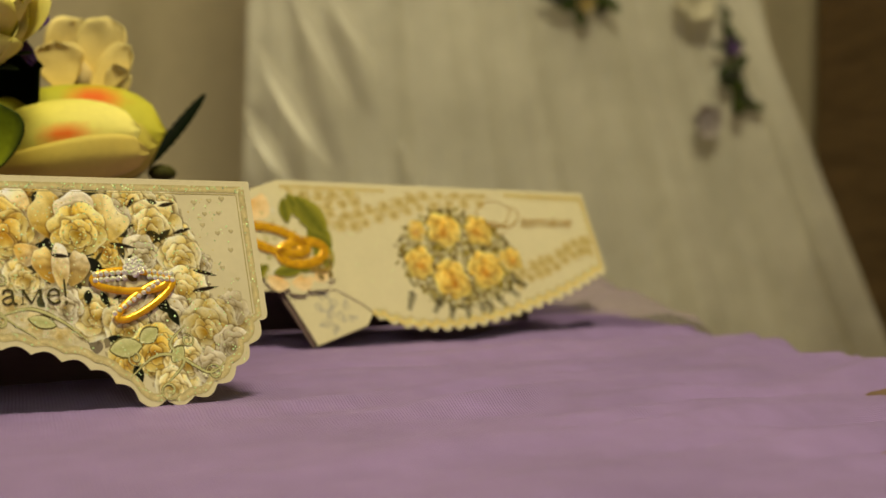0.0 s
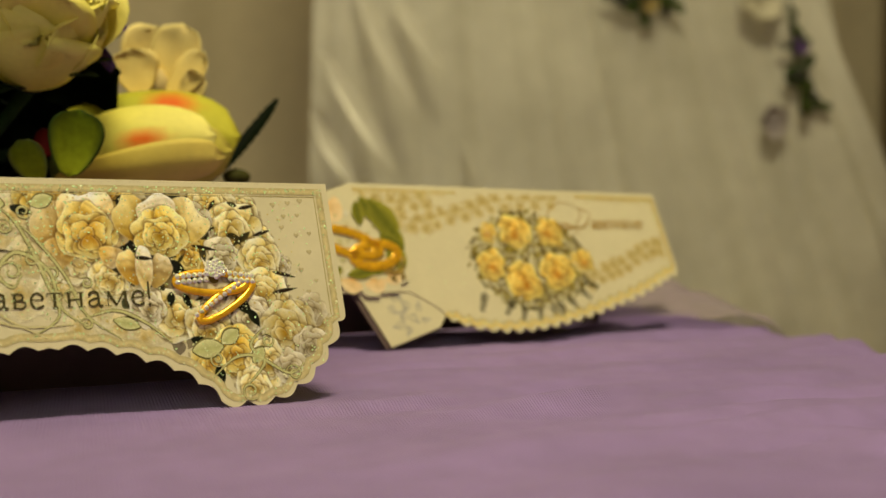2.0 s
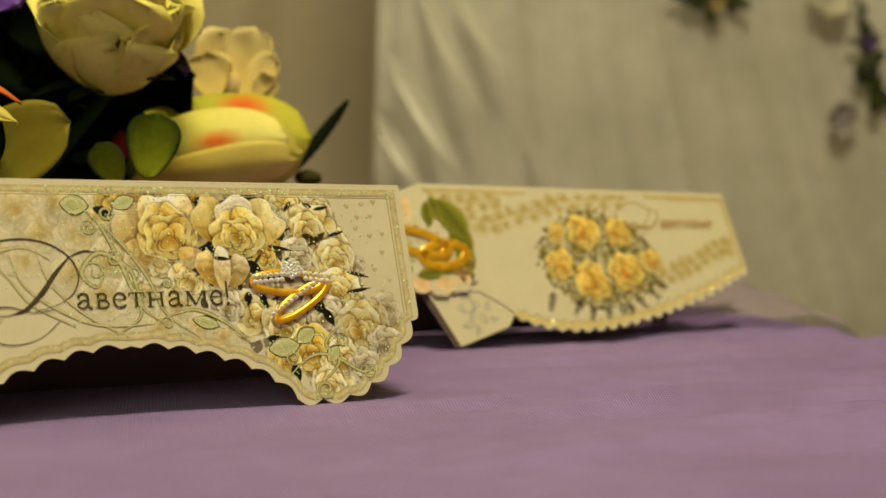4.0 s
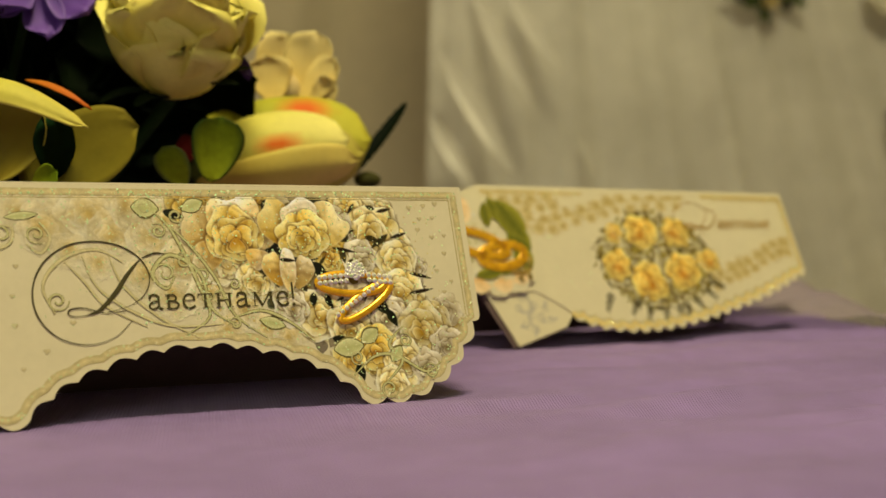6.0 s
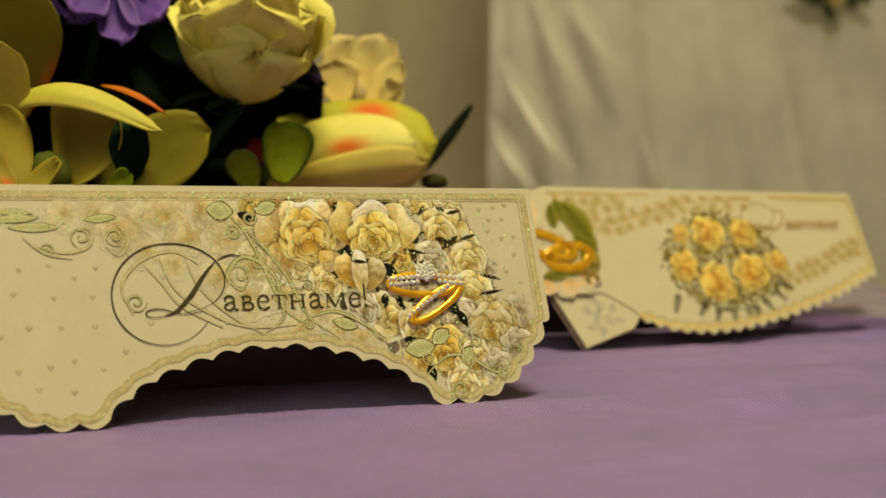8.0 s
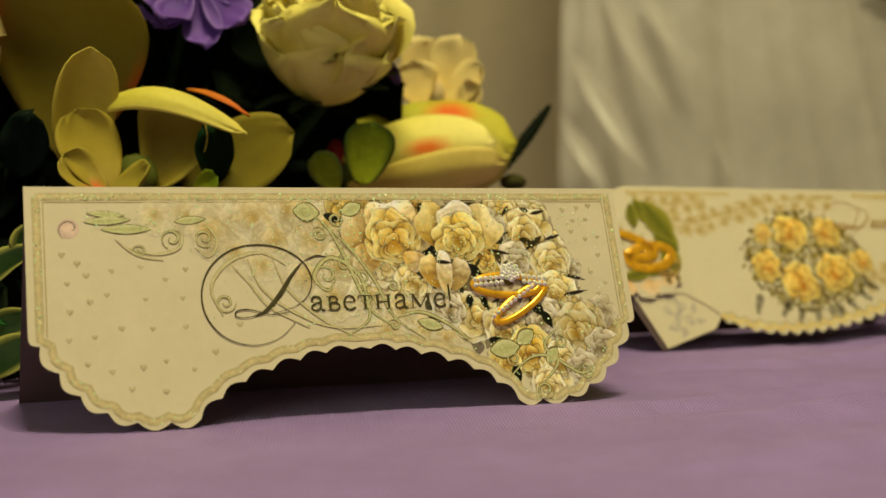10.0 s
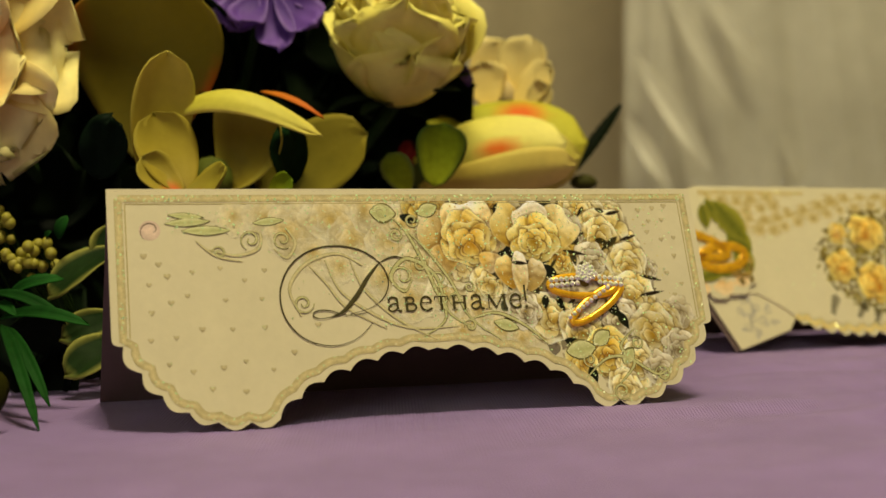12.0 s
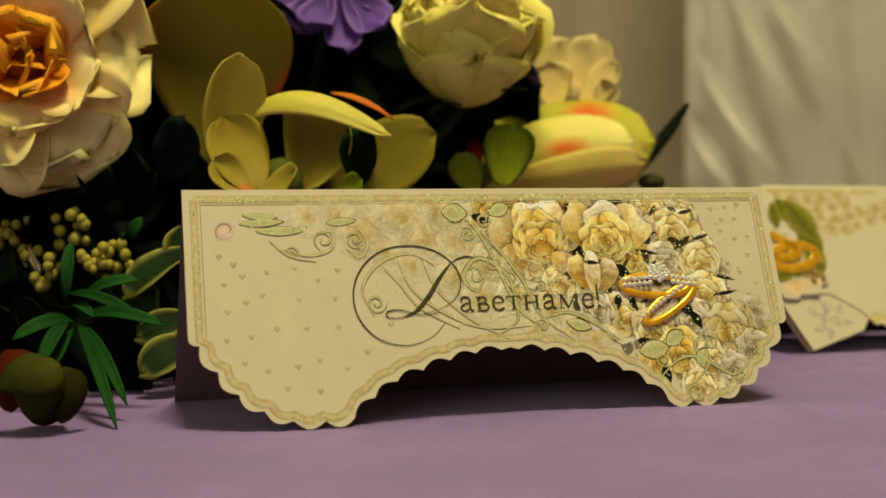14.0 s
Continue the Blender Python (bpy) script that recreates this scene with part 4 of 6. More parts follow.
def print_far():
    rng = random.Random(11)
    LACE, LACE2 = (0.62, 0.50, 0.20), (0.40, 0.32, 0.12)
    sh = Sheet()
    for pts, w in (([(0, 3.2), (30, 3.7), (58, 4.4)], 1.5), ([(0, 5.0), (28, 5.5), (52, 6.2)], 0.4), ([(132, 5.2), (160, 5.8), (185, 6.3)], 2.0), ([(138, 7.4), (160, 7.9), (183.4, 8.5)], 0.4), ([(184.6, 6.3), (185.8, 25), (187.0, 47)], 2.0), ([(182.6, 8.5), (183.2, 20), (184.0, 34)], 0.4)):
        ribbon(sh, FAR, smooth(pts, 10), w, (0.60, 0.46, 0.16), 0.08, taper=False)
    wave = lobes([(u * 0.985 - 0.5, v - 2.6) for u, v in WAVE], 0.30, 6)
    ribbon(sh, FAR, wave, 2.6, (0.78, 0.62, 0.24), 0.10, taper=False)
    ribbon(sh, FAR, offset_line(wave, -2.0), 0.45, (0.44, 0.34, 0.12), 0.12, taper=False)
    part("border", sh, BORDER, far_panel, "gold wavy border with glitter")
    # the printed picture: lace bands and the round bouquet
    cv = Canvas(1.0, 186.0, 2.0, 79.0, 0.36, PAPER, 7)
    bands = (smooth([(18, 17.5), (33, 20.8), (47, 17.6), (65, 13.0), (81, 9.4), (100, 8.0), (118, 7.4)], 4), smooth([(126, 53), (140, 48), (152, 44.5), (166, 38), (178, 34), (186, 36)], 4), smooth([(4, 8.5), (16, 11), (28, 9.5), (40, 8.0)], 3))
    for band in bands:
        for i, (u, v) in enumerate(band):
            r = rng.uniform(3.4, 4.6)
            vv = v + (3.2 if i % 2 else -2.6)
            cv.dot(u, v, 6.0, (0.82, 0.72, 0.42), 0.05)
            for k in range(7):
                cv.leaf(u, vv, k * 0.898 + i, r, r * 0.25, (0.66, 0.53, 0.22), (0.86, 0.76, 0.46), 0.75)
            cv.dot(u, vv, r * 0.2, (0.60, 0.48, 0.2))
            cv.line(curl(u + rng.uniform(-2, 2), v + rng.uniform(-5, 5), rng.uniform(2.0, 3.6), rng.uniform(0, 6.28), rng.choice((1.2, -1.2)), 16), 0.55, (0.60, 0.48, 0.2))
        cv.line(offset_line(band, 1.2), 0.6, (0.62, 0.50, 0.2))
    def spot(k=1.0):
        a, q = rng.uniform(0, 6.283), math.sqrt(rng.random()) * k
        return 93 + 35 * q * math.cos(a), 41 + 26.5 * q * math.sin(a)
    for i in range(1500):
        u, v = spot()
        c = rng.choice(((0.22, 0.15, 0.008), (0.11, 0.08, 0.006), (0.32, 0.25, 0.015), (0.46, 0.38, 0.04)))
        cv.leaf(u, v, rng.uniform(0, 6.28), rng.uniform(2.0, 4.6), rng.uniform(0.5, 1.2), c, lerp(c, (0.36, 0.32, 0.06), 0.4))
    for cu_, cv_, a in ((84, 64, 1.9), (78, 61, 2.2), (92, 66, 1.6), (104, 64, 1.2), (111, 61, 0.9), (123, 52, 0.5), (62, 58, 2.0), (118, 56, 0.7), (100, 65, 1.3)):
        for k in range(5):
            t = 2.3 * k
            u, v = cu_ + math.cos(a) * t, cv_ + math.sin(a) * t
            for sgn in (-1, 1):
                cv.leaf(u, v, a + sgn * 0.75, 4.2 - 0.5 * k, 0.6, (0.03, 0.03, 0.01), (0.14, 0.13, 0.05))
        cv.line([(cu_, cv_), (cu_ + math.cos(a) * 10, cv_ + math.sin(a) * 10)], 0.4, (0.06, 0.05, 0.02))
    for i in range(900):
        u, v = spot(0.98)
        cv.dot(u, v, rng.uniform(0.35, 0.65), rng.choice(((0.95, 0.90, 0.64), (0.86, 0.78, 0.48), (0.60, 0.50, 0.18))))
    for u, v, r in ((72, 26, 6.0), (126.0, 42, 7.6), (109.5, 25.6, 8.8), (88.0, 25.6, 9.8), (69.5, 43.0, 8.8), (86.5, 52.6, 10.8), (108.0, 47.2, 10.8)):
        cv.bloom(u, v, r * 0.95, rng.uniform(0.6, 2.4), (0.66, 0.28, 0.01), (0.92, 0.62, 0.08), (0.99, 0.88, 0.36))
    for i in range(220):
        u, v = spot(0.97)
        if all(math.hypot(u - a, v - b) > r * 0.9 for a, b, r in ((88, 25.6, 11), (110, 25.6, 10), (69.5, 43.6, 10), (86.5, 53.4, 12), (108, 47.6, 12))):
            cv.dot(u, v, rng.uniform(0.4, 0.7), (0.98, 0.92, 0.66))
    cv.printed("bouquet_print", FAR, INK, far_panel, "printed bouquet of yellow roses and gold lace", [(1, 2.4), (182, 6.0), (184, 46), (176, 52.5), (141, 63.5), (111, 71.5), (81, 74.6), (58, 72), (40, 66), (24, 54), (18, 30)])
    sh = Sheet()
    ribbon(sh, FAR, smooth([(129.5, 25.6), (122.0, 27.6), (113.6, 25.2), (110.4, 18.6), (114.0, 12.0), (122.0, 8.8), (130.0, 10.6), (134.0, 15.4)], 8), 0.6, (0.4, 0.26, 0.06), 0.2, tip=0.4)
    ribbon(sh, FAR, smooth([(134.6, 12.4), (131.0, 18.0), (127.0, 22.6), (121.0, 24.0), (117.6, 22.6), (121.0, 21.2), (127.6, 23.6), (133.0, 22.6), (138.0, 17.6), (137.0, 13.2), (131.0, 12.4)], 8), 1.1, (0.4, 0.26, 0.06), 0.22, tip=0.35)
    part("initial", sh.mesh("initial"), SCRIPT_GOLD, far_panel, "gold script initial")
    sh = Sheet()
    book_word(sh, FAR, "аветнаме", 137.6, 23.6, 34.5, 4.3, (0.4, 0.26, 0.06), 0.4, 0.45, 1.25)
    part("lettering", sh, SCRIPT_GOLD, far_panel, "gold slanted printed word")
    # sticker with rings and leaves on the folded end
    low = [(20.5, 46.0), (15.6, 52.4), (8.6, 56.2), (4.6, 55.2), (-0.6, 58.2), (-5.8, 54.0), (-11.4, 54.6), (-16.8, 49.0)]
    sticker = part("sticker", slab(FAR, [(-40, 14.0), (-14.0, 5.8), (2.0, 8.0), (12, 17.0), (17, 27.0), (22.0, 36.0)] + lobes(low, 0.3, 6) + [(-16.8, 49.0), (-28, 52), (-40, 50)], 0.5, 1.3), CARD, far_card, "die-cut sticker with rings, leaves and peach petals")
    sh = Sheet()
    for u, v, r, a in ((-16, 14, 12, 0.6), (-24, 22, 12, 0.2), (-10, 52, 9, 1.9), (2, 52, 9, 1.4), (12, 49, 8, 0.9), (-22, 46, 10, 2.4)):
        for k in range(3):
            print_petal(sh, FAR, u - 3 * math.cos(a), v - 4 * math.sin(a), a + (k - 1) * 0.5, 0.6, 0.5, r * (1 - 0.12 * abs(k - 1)), (0.74, 0.42, 0.12), (0.82, 0.66, 0.40), 1.36 + 0.02 * k)
    for i in range(70):
        print_dot(sh, FAR, rng.uniform(-34, 8), rng.uniform(15, 50), rng.uniform(0.7, 1.5), rng.choice(((0.80, 0.76, 0.60), (0.70, 0.62, 0.36), (0.55, 0.52, 0.24))), 1.5 + 0.002 * i)
    part("petal_print", sh, INK, sticker, "printed peach petals and white buds")
    sh = Sheet()
    for u, v, a, l, w in ((2, 8, 1.0, 17, 4.6), (7, 9, 1.05, 24, 7.0), (0, 10, 1.6, 13, 3.4), (10, 25, 0.8, 15, 7.0), (13, 32, 1.2, 15, 5.5), (-12, 48, -0.15, 16, 3.2), (0, 47, -0.3, 12, 2.4), (-14, 44, 2.6, 14, 3.0)):
        print_leaf(sh, FAR, u, v, a, l, w, (0.11, 0.12, 0.008), (0.32, 0.30, 0.03), 1.75 + rng.uniform(0, 0.1))
    for i in range(14):
        print_leaf(sh, FAR, 14 + rng.uniform(-5, 5), 45 + rng.uniform(-4, 4), rng.uniform(0, 6.28), 4, 1.2, rng.choice(((0.05, 0.04, 0.01), (0.2, 0.12, 0.02), (0.35, 0.25, 0.06))), (0.45, 0.32, 0.08), 1.9)
    part("leaf_print", sh, INK, sticker, "printed olive-green leaves")
    for cu_, cv_, ru, rv, tl in ((-8.5, 31.5, 15.5, 5.4, 0.30), (4.6, 38.0, 11.8, 5.6, -0.12)):
        s = Sheet()
        rows = []
        for i in range(49):
            a = 6.283 * i / 48
            row = []
            for k in (1.42, 1.34, 0.66, 0.58):
                x, y = math.cos(a) * ru * (0.5 + 0.5 * k), math.sin(a) * rv * k
                row.append(FAR.at(cu_ + x * math.cos(tl) - y * math.sin(tl), cv_ + x * math.sin(tl) + y * math.cos(tl), 2.1 + (0.3 if k in (1.34, 0.66) else 0)))
            rows.append(row)
        s.grid(rows, [[(1, 1, 1)] * 4 for _ in rows])
        ring_ = part("ring", s, GOLD, sticker, "gold openwork ring relief")
        ho = Sheet()
        for i in range(22):
            a = 6.283 * i / 22
            x, y = math.cos(a) * ru, math.sin(a) * rv
            print_leaf(ho, FAR, cu_ + x * math.cos(tl) - y * math.sin(tl) - 0.7, cv_ + x * math.sin(tl) + y * math.cos(tl) - 0.5, (0.9 if i % 2 else -0.9), 1.9, 0.35, (0.25, 0.08, 0.01), (0.35, 0.14, 0.02), 2.48)
        tagged(ring_, "gold openwork ring relief")
        part("openwork", ho, INK, sticker)
    # silver scrolls on the lower flap
    sh = Sheet()
    for u, v, r, a in ((12, 58, 3, 0), (17, 63, 3, 2), (14, 68, 2.6, 4), (20, 69, 2.8, 1), (11, 73, 2.4, 3), (23, 64, 2.2, 5), (16, 75, 2.2, 2), (25, 70, 2.0, 0), (9, 64, 2.4, 1)):
        ribbon(sh, FAR, curl(u, v, r, a, 1.3), 0.6, (0.42, 0.40, 0.34), -0.56, tip=0.4)
        print_leaf(sh, FAR, u, v, a, 4, 0.8, (0.45, 0.42, 0.34), (0.55, 0.52, 0.42), -0.58)
    ribbon(sh, FAR, smooth([(10, 56), (16, 62), (13, 70), (18, 77)], 8), 0.8, (0.42, 0.40, 0.34), -0.57)
    part("scroll", sh, INK, tab, "silver-grey embossed scrolls")
    flecks(FAR, [(rng.uniform(-15, 60), rng.uniform(5, 60)) for _ in range(60)] + [(rng.uniform(60, 185), rng.uniform(6, 50)) for _ in range(50)], rng, "glitter", far_panel)


print_far()


# ---------------------------------------------------------------- the bouquet of silk flowers behind the cards
def blade(base, tip, half, facing, bow=0.15, cup=0.3, shape=3.0, neck=0.55, colour=None, ruffle=0.0, seed=0, twist=0.0, nu=14, nv=11, thick=0.0004, teeth=0.0):
    """A petal or leaf from its foot to its tip: half its width, the way its inner side faces, how it bows back along
    its length and cups across, and how blunt its tip is. colour(s, w): its dye from foot to tip and across."""
    rng = random.Random(seed)
    b, t = Vector(base), Vector(tip)
    d = t - b
    l = d.length
    d.normalize()
    f = Vector(facing)
    f = (f - d * f.dot(d)).normalized()
    side0 = d.cross(f)
    o = Vector((rng.uniform(0, 50), rng.uniform(0, 50), rng.uniform(0, 50)))
    rows, cols = [], []
    peak = max(((k / 40) ** neck) * (1 - (k / 40) ** shape) ** 0.5 for k in range(41))
    for i in range(nu + 1):
        s = i / nu
        w = half * (s ** neck) * max(0.0, 1 - s ** shape) ** 0.5 / peak
        w = max(w, half * 0.03)
        if teeth:
            w *= 1 + teeth * (1 if i % 2 else -1)
        a = twist * s
        side = side0 * math.cos(a) + f * math.sin(a)
        up = f * math.cos(a) - side0 * math.sin(a)
        row, col = [], []
        for j in range(nv + 1):
            x = j / nv * 2 - 1
            p = b + d * (l * s) - f * (bow * l * math.sin(math.pi * s)) + side * (w * x) + up * (cup * w * x * x)
            if ruffle:
                p += up * (ruffle * (s ** 1.5) * (0.35 + abs(x)) * noise.noise(o + Vector((x * 1.6, s * 2.2, 0)) * 1.3))
                p += d * (ruffle * 0.6 * s ** 3 * noise.noise(o + Vector((x * 3.1, 7, 0))))
            p += up * (0.00025 * noise.noise(o + Vector((x * 5, s * 3, 3))))
            row.append(p)
            col.append(colour(s, x))
        rows.append(row)
        cols.append(col)
    return Sheet().grid(rows, cols, thick)


def two_tone(foot, tip, rim=None, power=1.0, vein=0.0):
    def colour(s, x):
        c = lerp(foot, tip, s ** power)
        if rim:
            c = lerp(c, rim, max(0, max(abs(x) - 0.72, s - 0.86)) * 3.5)
        if vein:
            c = lerp(c, foot, vein * max(0, 1 - abs(x) * 6) + vein * 0.25 * (0.5 + 0.5 * math.sin((s * 9 - abs(x) * 3) * 6.28)))
        return c
    return colour


def stained(foot, tip, spot, at, size):
    """A petal dye with one blush of another colour."""
    base = two_tone(foot, tip)
    def colour(s, x):
        d = math.hypot((s - at[0]) / size[0], (x - at[1]) / size[1])
        return lerp(base(s, x), spot, max(0, 1.35 - d * 1.1))
    return colour


def twice_stained(foot, tip, spot, at1, at2, size):
    one, two = stained(foot, tip, spot, at1, size), stained(foot, tip, spot, at2, size)
    def colour(s, x):
        return one(s, x) if abs(x - at1[1]) < abs(x - at2[1]) else two(s, x)
    return colour


bouquet = thing("bouquet", pose(-0.06, 0.53, 0.0), "bouquet of cream and yellow silk flowers lying on the cloth", "bouquet")
ORIGIN = Vector((-0.06, 0.53, 0.0))


def local(p):
    return Vector(p) - ORIGIN


def add_blade(name, parent, base, tip, half, facing, mat=PETAL, label="", **kw):
    return part(name, blade(local(base), local(tip), half, facing, **kw), mat, parent, label)


def knob(name, parent, centre, r, colour, mat=LEAF, label="", squash=(1, 1, 1)):
    """A small swollen body: a calyx, a bud or a flower's heart."""
    bm = bmesh.new()
    bmesh.ops.create_icosphere(bm, subdivisions=2, radius=r)
    c = local(centre)
    for w in bm.verts:
        k = 1 + 0.12 * noise.noise(w.co * 120)
        w.co = Vector((w.co.x * squash[0] * k, w.co.y * squash[1] * k, w.co.z * squash[2] * k)) + c
    me = bpy.data.meshes.new(name)
    bm.to_mesh(me)
    bm.free()
    layer = me.color_attributes.new("ink", "FLOAT_COLOR", "POINT")
    layer.data.foreach_set("color", np.tile(np.array([*colour, 1.0], np.float32), len(me.vertices)))
    me.polygons.foreach_set("use_smooth", [True] * len(me.polygons))
    return part(name, me, mat, parent, label)


def ringed(flower, centre, axis, layers, seed, ruffle=0.003):
    """Petals in whorls round an axis. layers: how many, length, half width, lean at the foot and at the tip from the axis
    in degrees, the foot's distance from the axis, foot and tip colours."""
    rng = random.Random(seed)
    q = Vector(axis).to_track_quat("Z", "Y").to_matrix()
    c = Vector(centre)
    for n, l, half, a0, a1, r0, foot, tip in layers:
        turn = rng.uniform(0, 6.28)
        for i in range(n):
            phi = turn + 6.283 * i / n + rng.uniform(-0.15, 0.15)
            ll, hh = l * rng.uniform(0.9, 1.1), half * rng.uniform(0.9, 1.12)
            u = Vector((math.cos(phi), math.sin(phi), 0))
            side = Vector((-math.sin(phi), math.cos(phi), 0))
            rows, cols = [], []
            nu, nv = 12, 10
            p = u * r0
            off = Vector((rng.uniform(0, 40), rng.uniform(0, 40), rng.uniform(0, 40)))
            peak = max(((k / 40) ** 0.5) * (1 - (k / 40) ** 5) ** 0.5 for k in range(41))
            for a in range(nu + 1):
                s = a / nu
                ang = radians(a0 + (a1 - a0) * s ** 1.2)
                d = u * math.sin(ang) + Vector((0, 0, 1)) * math.cos(ang)
                inn = Vector((0, 0, 1)) * math.sin(ang) - u * math.cos(ang)
                w = max(hh * 0.08, hh * (s ** 0.5) * max(0, 1 - s ** 5) ** 0.5 / peak)
                rad = max(0.35 * hh, (p.length if p.length > 1e-4 else 0.004) * 1.15)
                row, col = [], []
                for b in range(nv + 1):
                    x = b / nv * 2 - 1
                    th = w * x / max(rad, hh * 0.75)
                    R = max(rad, hh * 0.75)
                    k = p + side * (R * math.sin(th)) + inn * (R * (1 - math.cos(th)) * 0.8)
                    k = k + inn * (ruffle * s * s * (0.4 + abs(x)) * noise.noise(off + Vector((x * 2.4, s * 2.0, 0)))) - inn * (ruffle * 0.8 * max(0, s - 0.8) * 5 * (0.4 + 0.6 * noise.noise(off + Vector((x * 2, 9, 1)))))
                    k = k + d * (ruffle * 0.8 * s ** 4 * noise.noise(off + Vector((x * 4, 5, 0))))
                    row.append(local(c + q @ k))
                    col.append(lerp(foot, tip, s ** 0.9 + 0.12 * noise.noise(off + Vector((x * 6, s * 1.5, 2)))))
                rows.append(row)
                cols.append(col)
                p = p + d * (ll / nu)
            part("petal", Sheet().grid(rows, cols, 0.00035), PETAL, flower)


# large ruffled rose with an orange heart
big = knob("open_rose", bouquet, (-0.1571, 0.4750, 0.1225), 0.008, (0.62, 0.22, 0.03), PETAL, "ruffled cream rose with an orange heart", (1, 1, 1))
ringed(big, (-0.1588, 0.4800, 0.1232), (0.20, -1.0, 0.04), (
    (6, 0.043, 0.029, 66, 112, 0.004, (0.90, 0.62, 0.10), (0.97, 0.88, 0.38)),
    (5, 0.038, 0.028, 54, 98, 0.004, (0.92, 0.62, 0.09), (0.98, 0.90, 0.42)),
    (4, 0.030, 0.024, 34, 66, 0.005, (0.94, 0.34, 0.01), (0.97, 0.86, 0.36)),
    (4, 0.025, 0.019, 16, 26, 0.005, (0.92, 0.26, 0.004), (0.96, 0.48, 0.02)),
    (3, 0.021, 0.013, 4, -6, 0.002, (0.90, 0.24, 0.004), (0.95, 0.42, 0.015))), 21, 0.0075)

# pale rose bud
rose = knob("rose", bouquet, (0.0099, 0.5550, 0.1185), 0.009, (0.03, 0.05, 0.015), LEAF, "ivory half-open rose")
ringed(rose, (0.0093, 0.5550, 0.1125), (0.10, -0.48, 1.0), (
    (4, 0.044, 0.030, 66, -12, 0.004, (0.86, 0.76, 0.10), (0.99, 0.92, 0.25)),
    (4, 0.050, 0.028, 56, -10, 0.003, (0.90, 0.78, 0.10), (0.99, 0.92, 0.26)),
    (5, 0.055, 0.024, 44, -6, 0.002, (0.93, 0.78, 0.09), (0.99, 0.91, 0.23)),
    (5, 0.057, 0.019, 30, -4, 0.001, (0.94, 0.76, 0.08), (0.99, 0.90, 0.26)),
    (3, 0.057, 0.013, 16, 0, 0.001, (0.88, 0.66, 0.05), (0.95, 0.82, 0.17))), 8, 0.010)
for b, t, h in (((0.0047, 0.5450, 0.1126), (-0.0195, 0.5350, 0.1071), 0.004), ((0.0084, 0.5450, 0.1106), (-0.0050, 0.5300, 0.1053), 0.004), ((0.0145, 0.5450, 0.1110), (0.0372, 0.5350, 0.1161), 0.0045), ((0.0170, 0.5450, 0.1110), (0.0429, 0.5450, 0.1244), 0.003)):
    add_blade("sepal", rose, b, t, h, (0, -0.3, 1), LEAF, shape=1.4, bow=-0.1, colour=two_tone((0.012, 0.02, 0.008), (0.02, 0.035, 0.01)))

# cream flower farther back
back = knob("cream_flower", bouquet, (0.0637, 0.6450, 0.1242), 0.010, (0.70, 0.56, 0.26), PETAL, "cream flower with upright petals")
for b, t, h, fc, sd in (((0.0569, 0.6500, 0.1189), (0.0680, 0.6550, 0.1539), 0.014, (0.3, -1, 0), 1), ((0.0690, 0.6400, 0.1179), (0.0780, 0.6400, 0.1545), 0.012, (-0.6, -1, 0), 2), ((0.0707, 0.6300, 0.1169), (0.0878, 0.6250, 0.1387), 0.010, (-0.8, -0.7, 0.2), 3), ((0.0579, 0.6300, 0.1171), (0.0525, 0.6300, 0.1398), 0.012, (0.5, -1, 0.3), 4), ((0.0758, 0.6250, 0.1150), (0.0865, 0.6200, 0.1270), 0.007, (-0.4, -1, 0.4), 5)):
    add_blade("petal", back, b, t, h * 1.15, fc, bow=0.06, cup=0.18, shape=4, ruffle=0.0025, seed=sd, colour=two_tone((0.92, 0.70, 0.18), (0.96, 0.82, 0.36)))

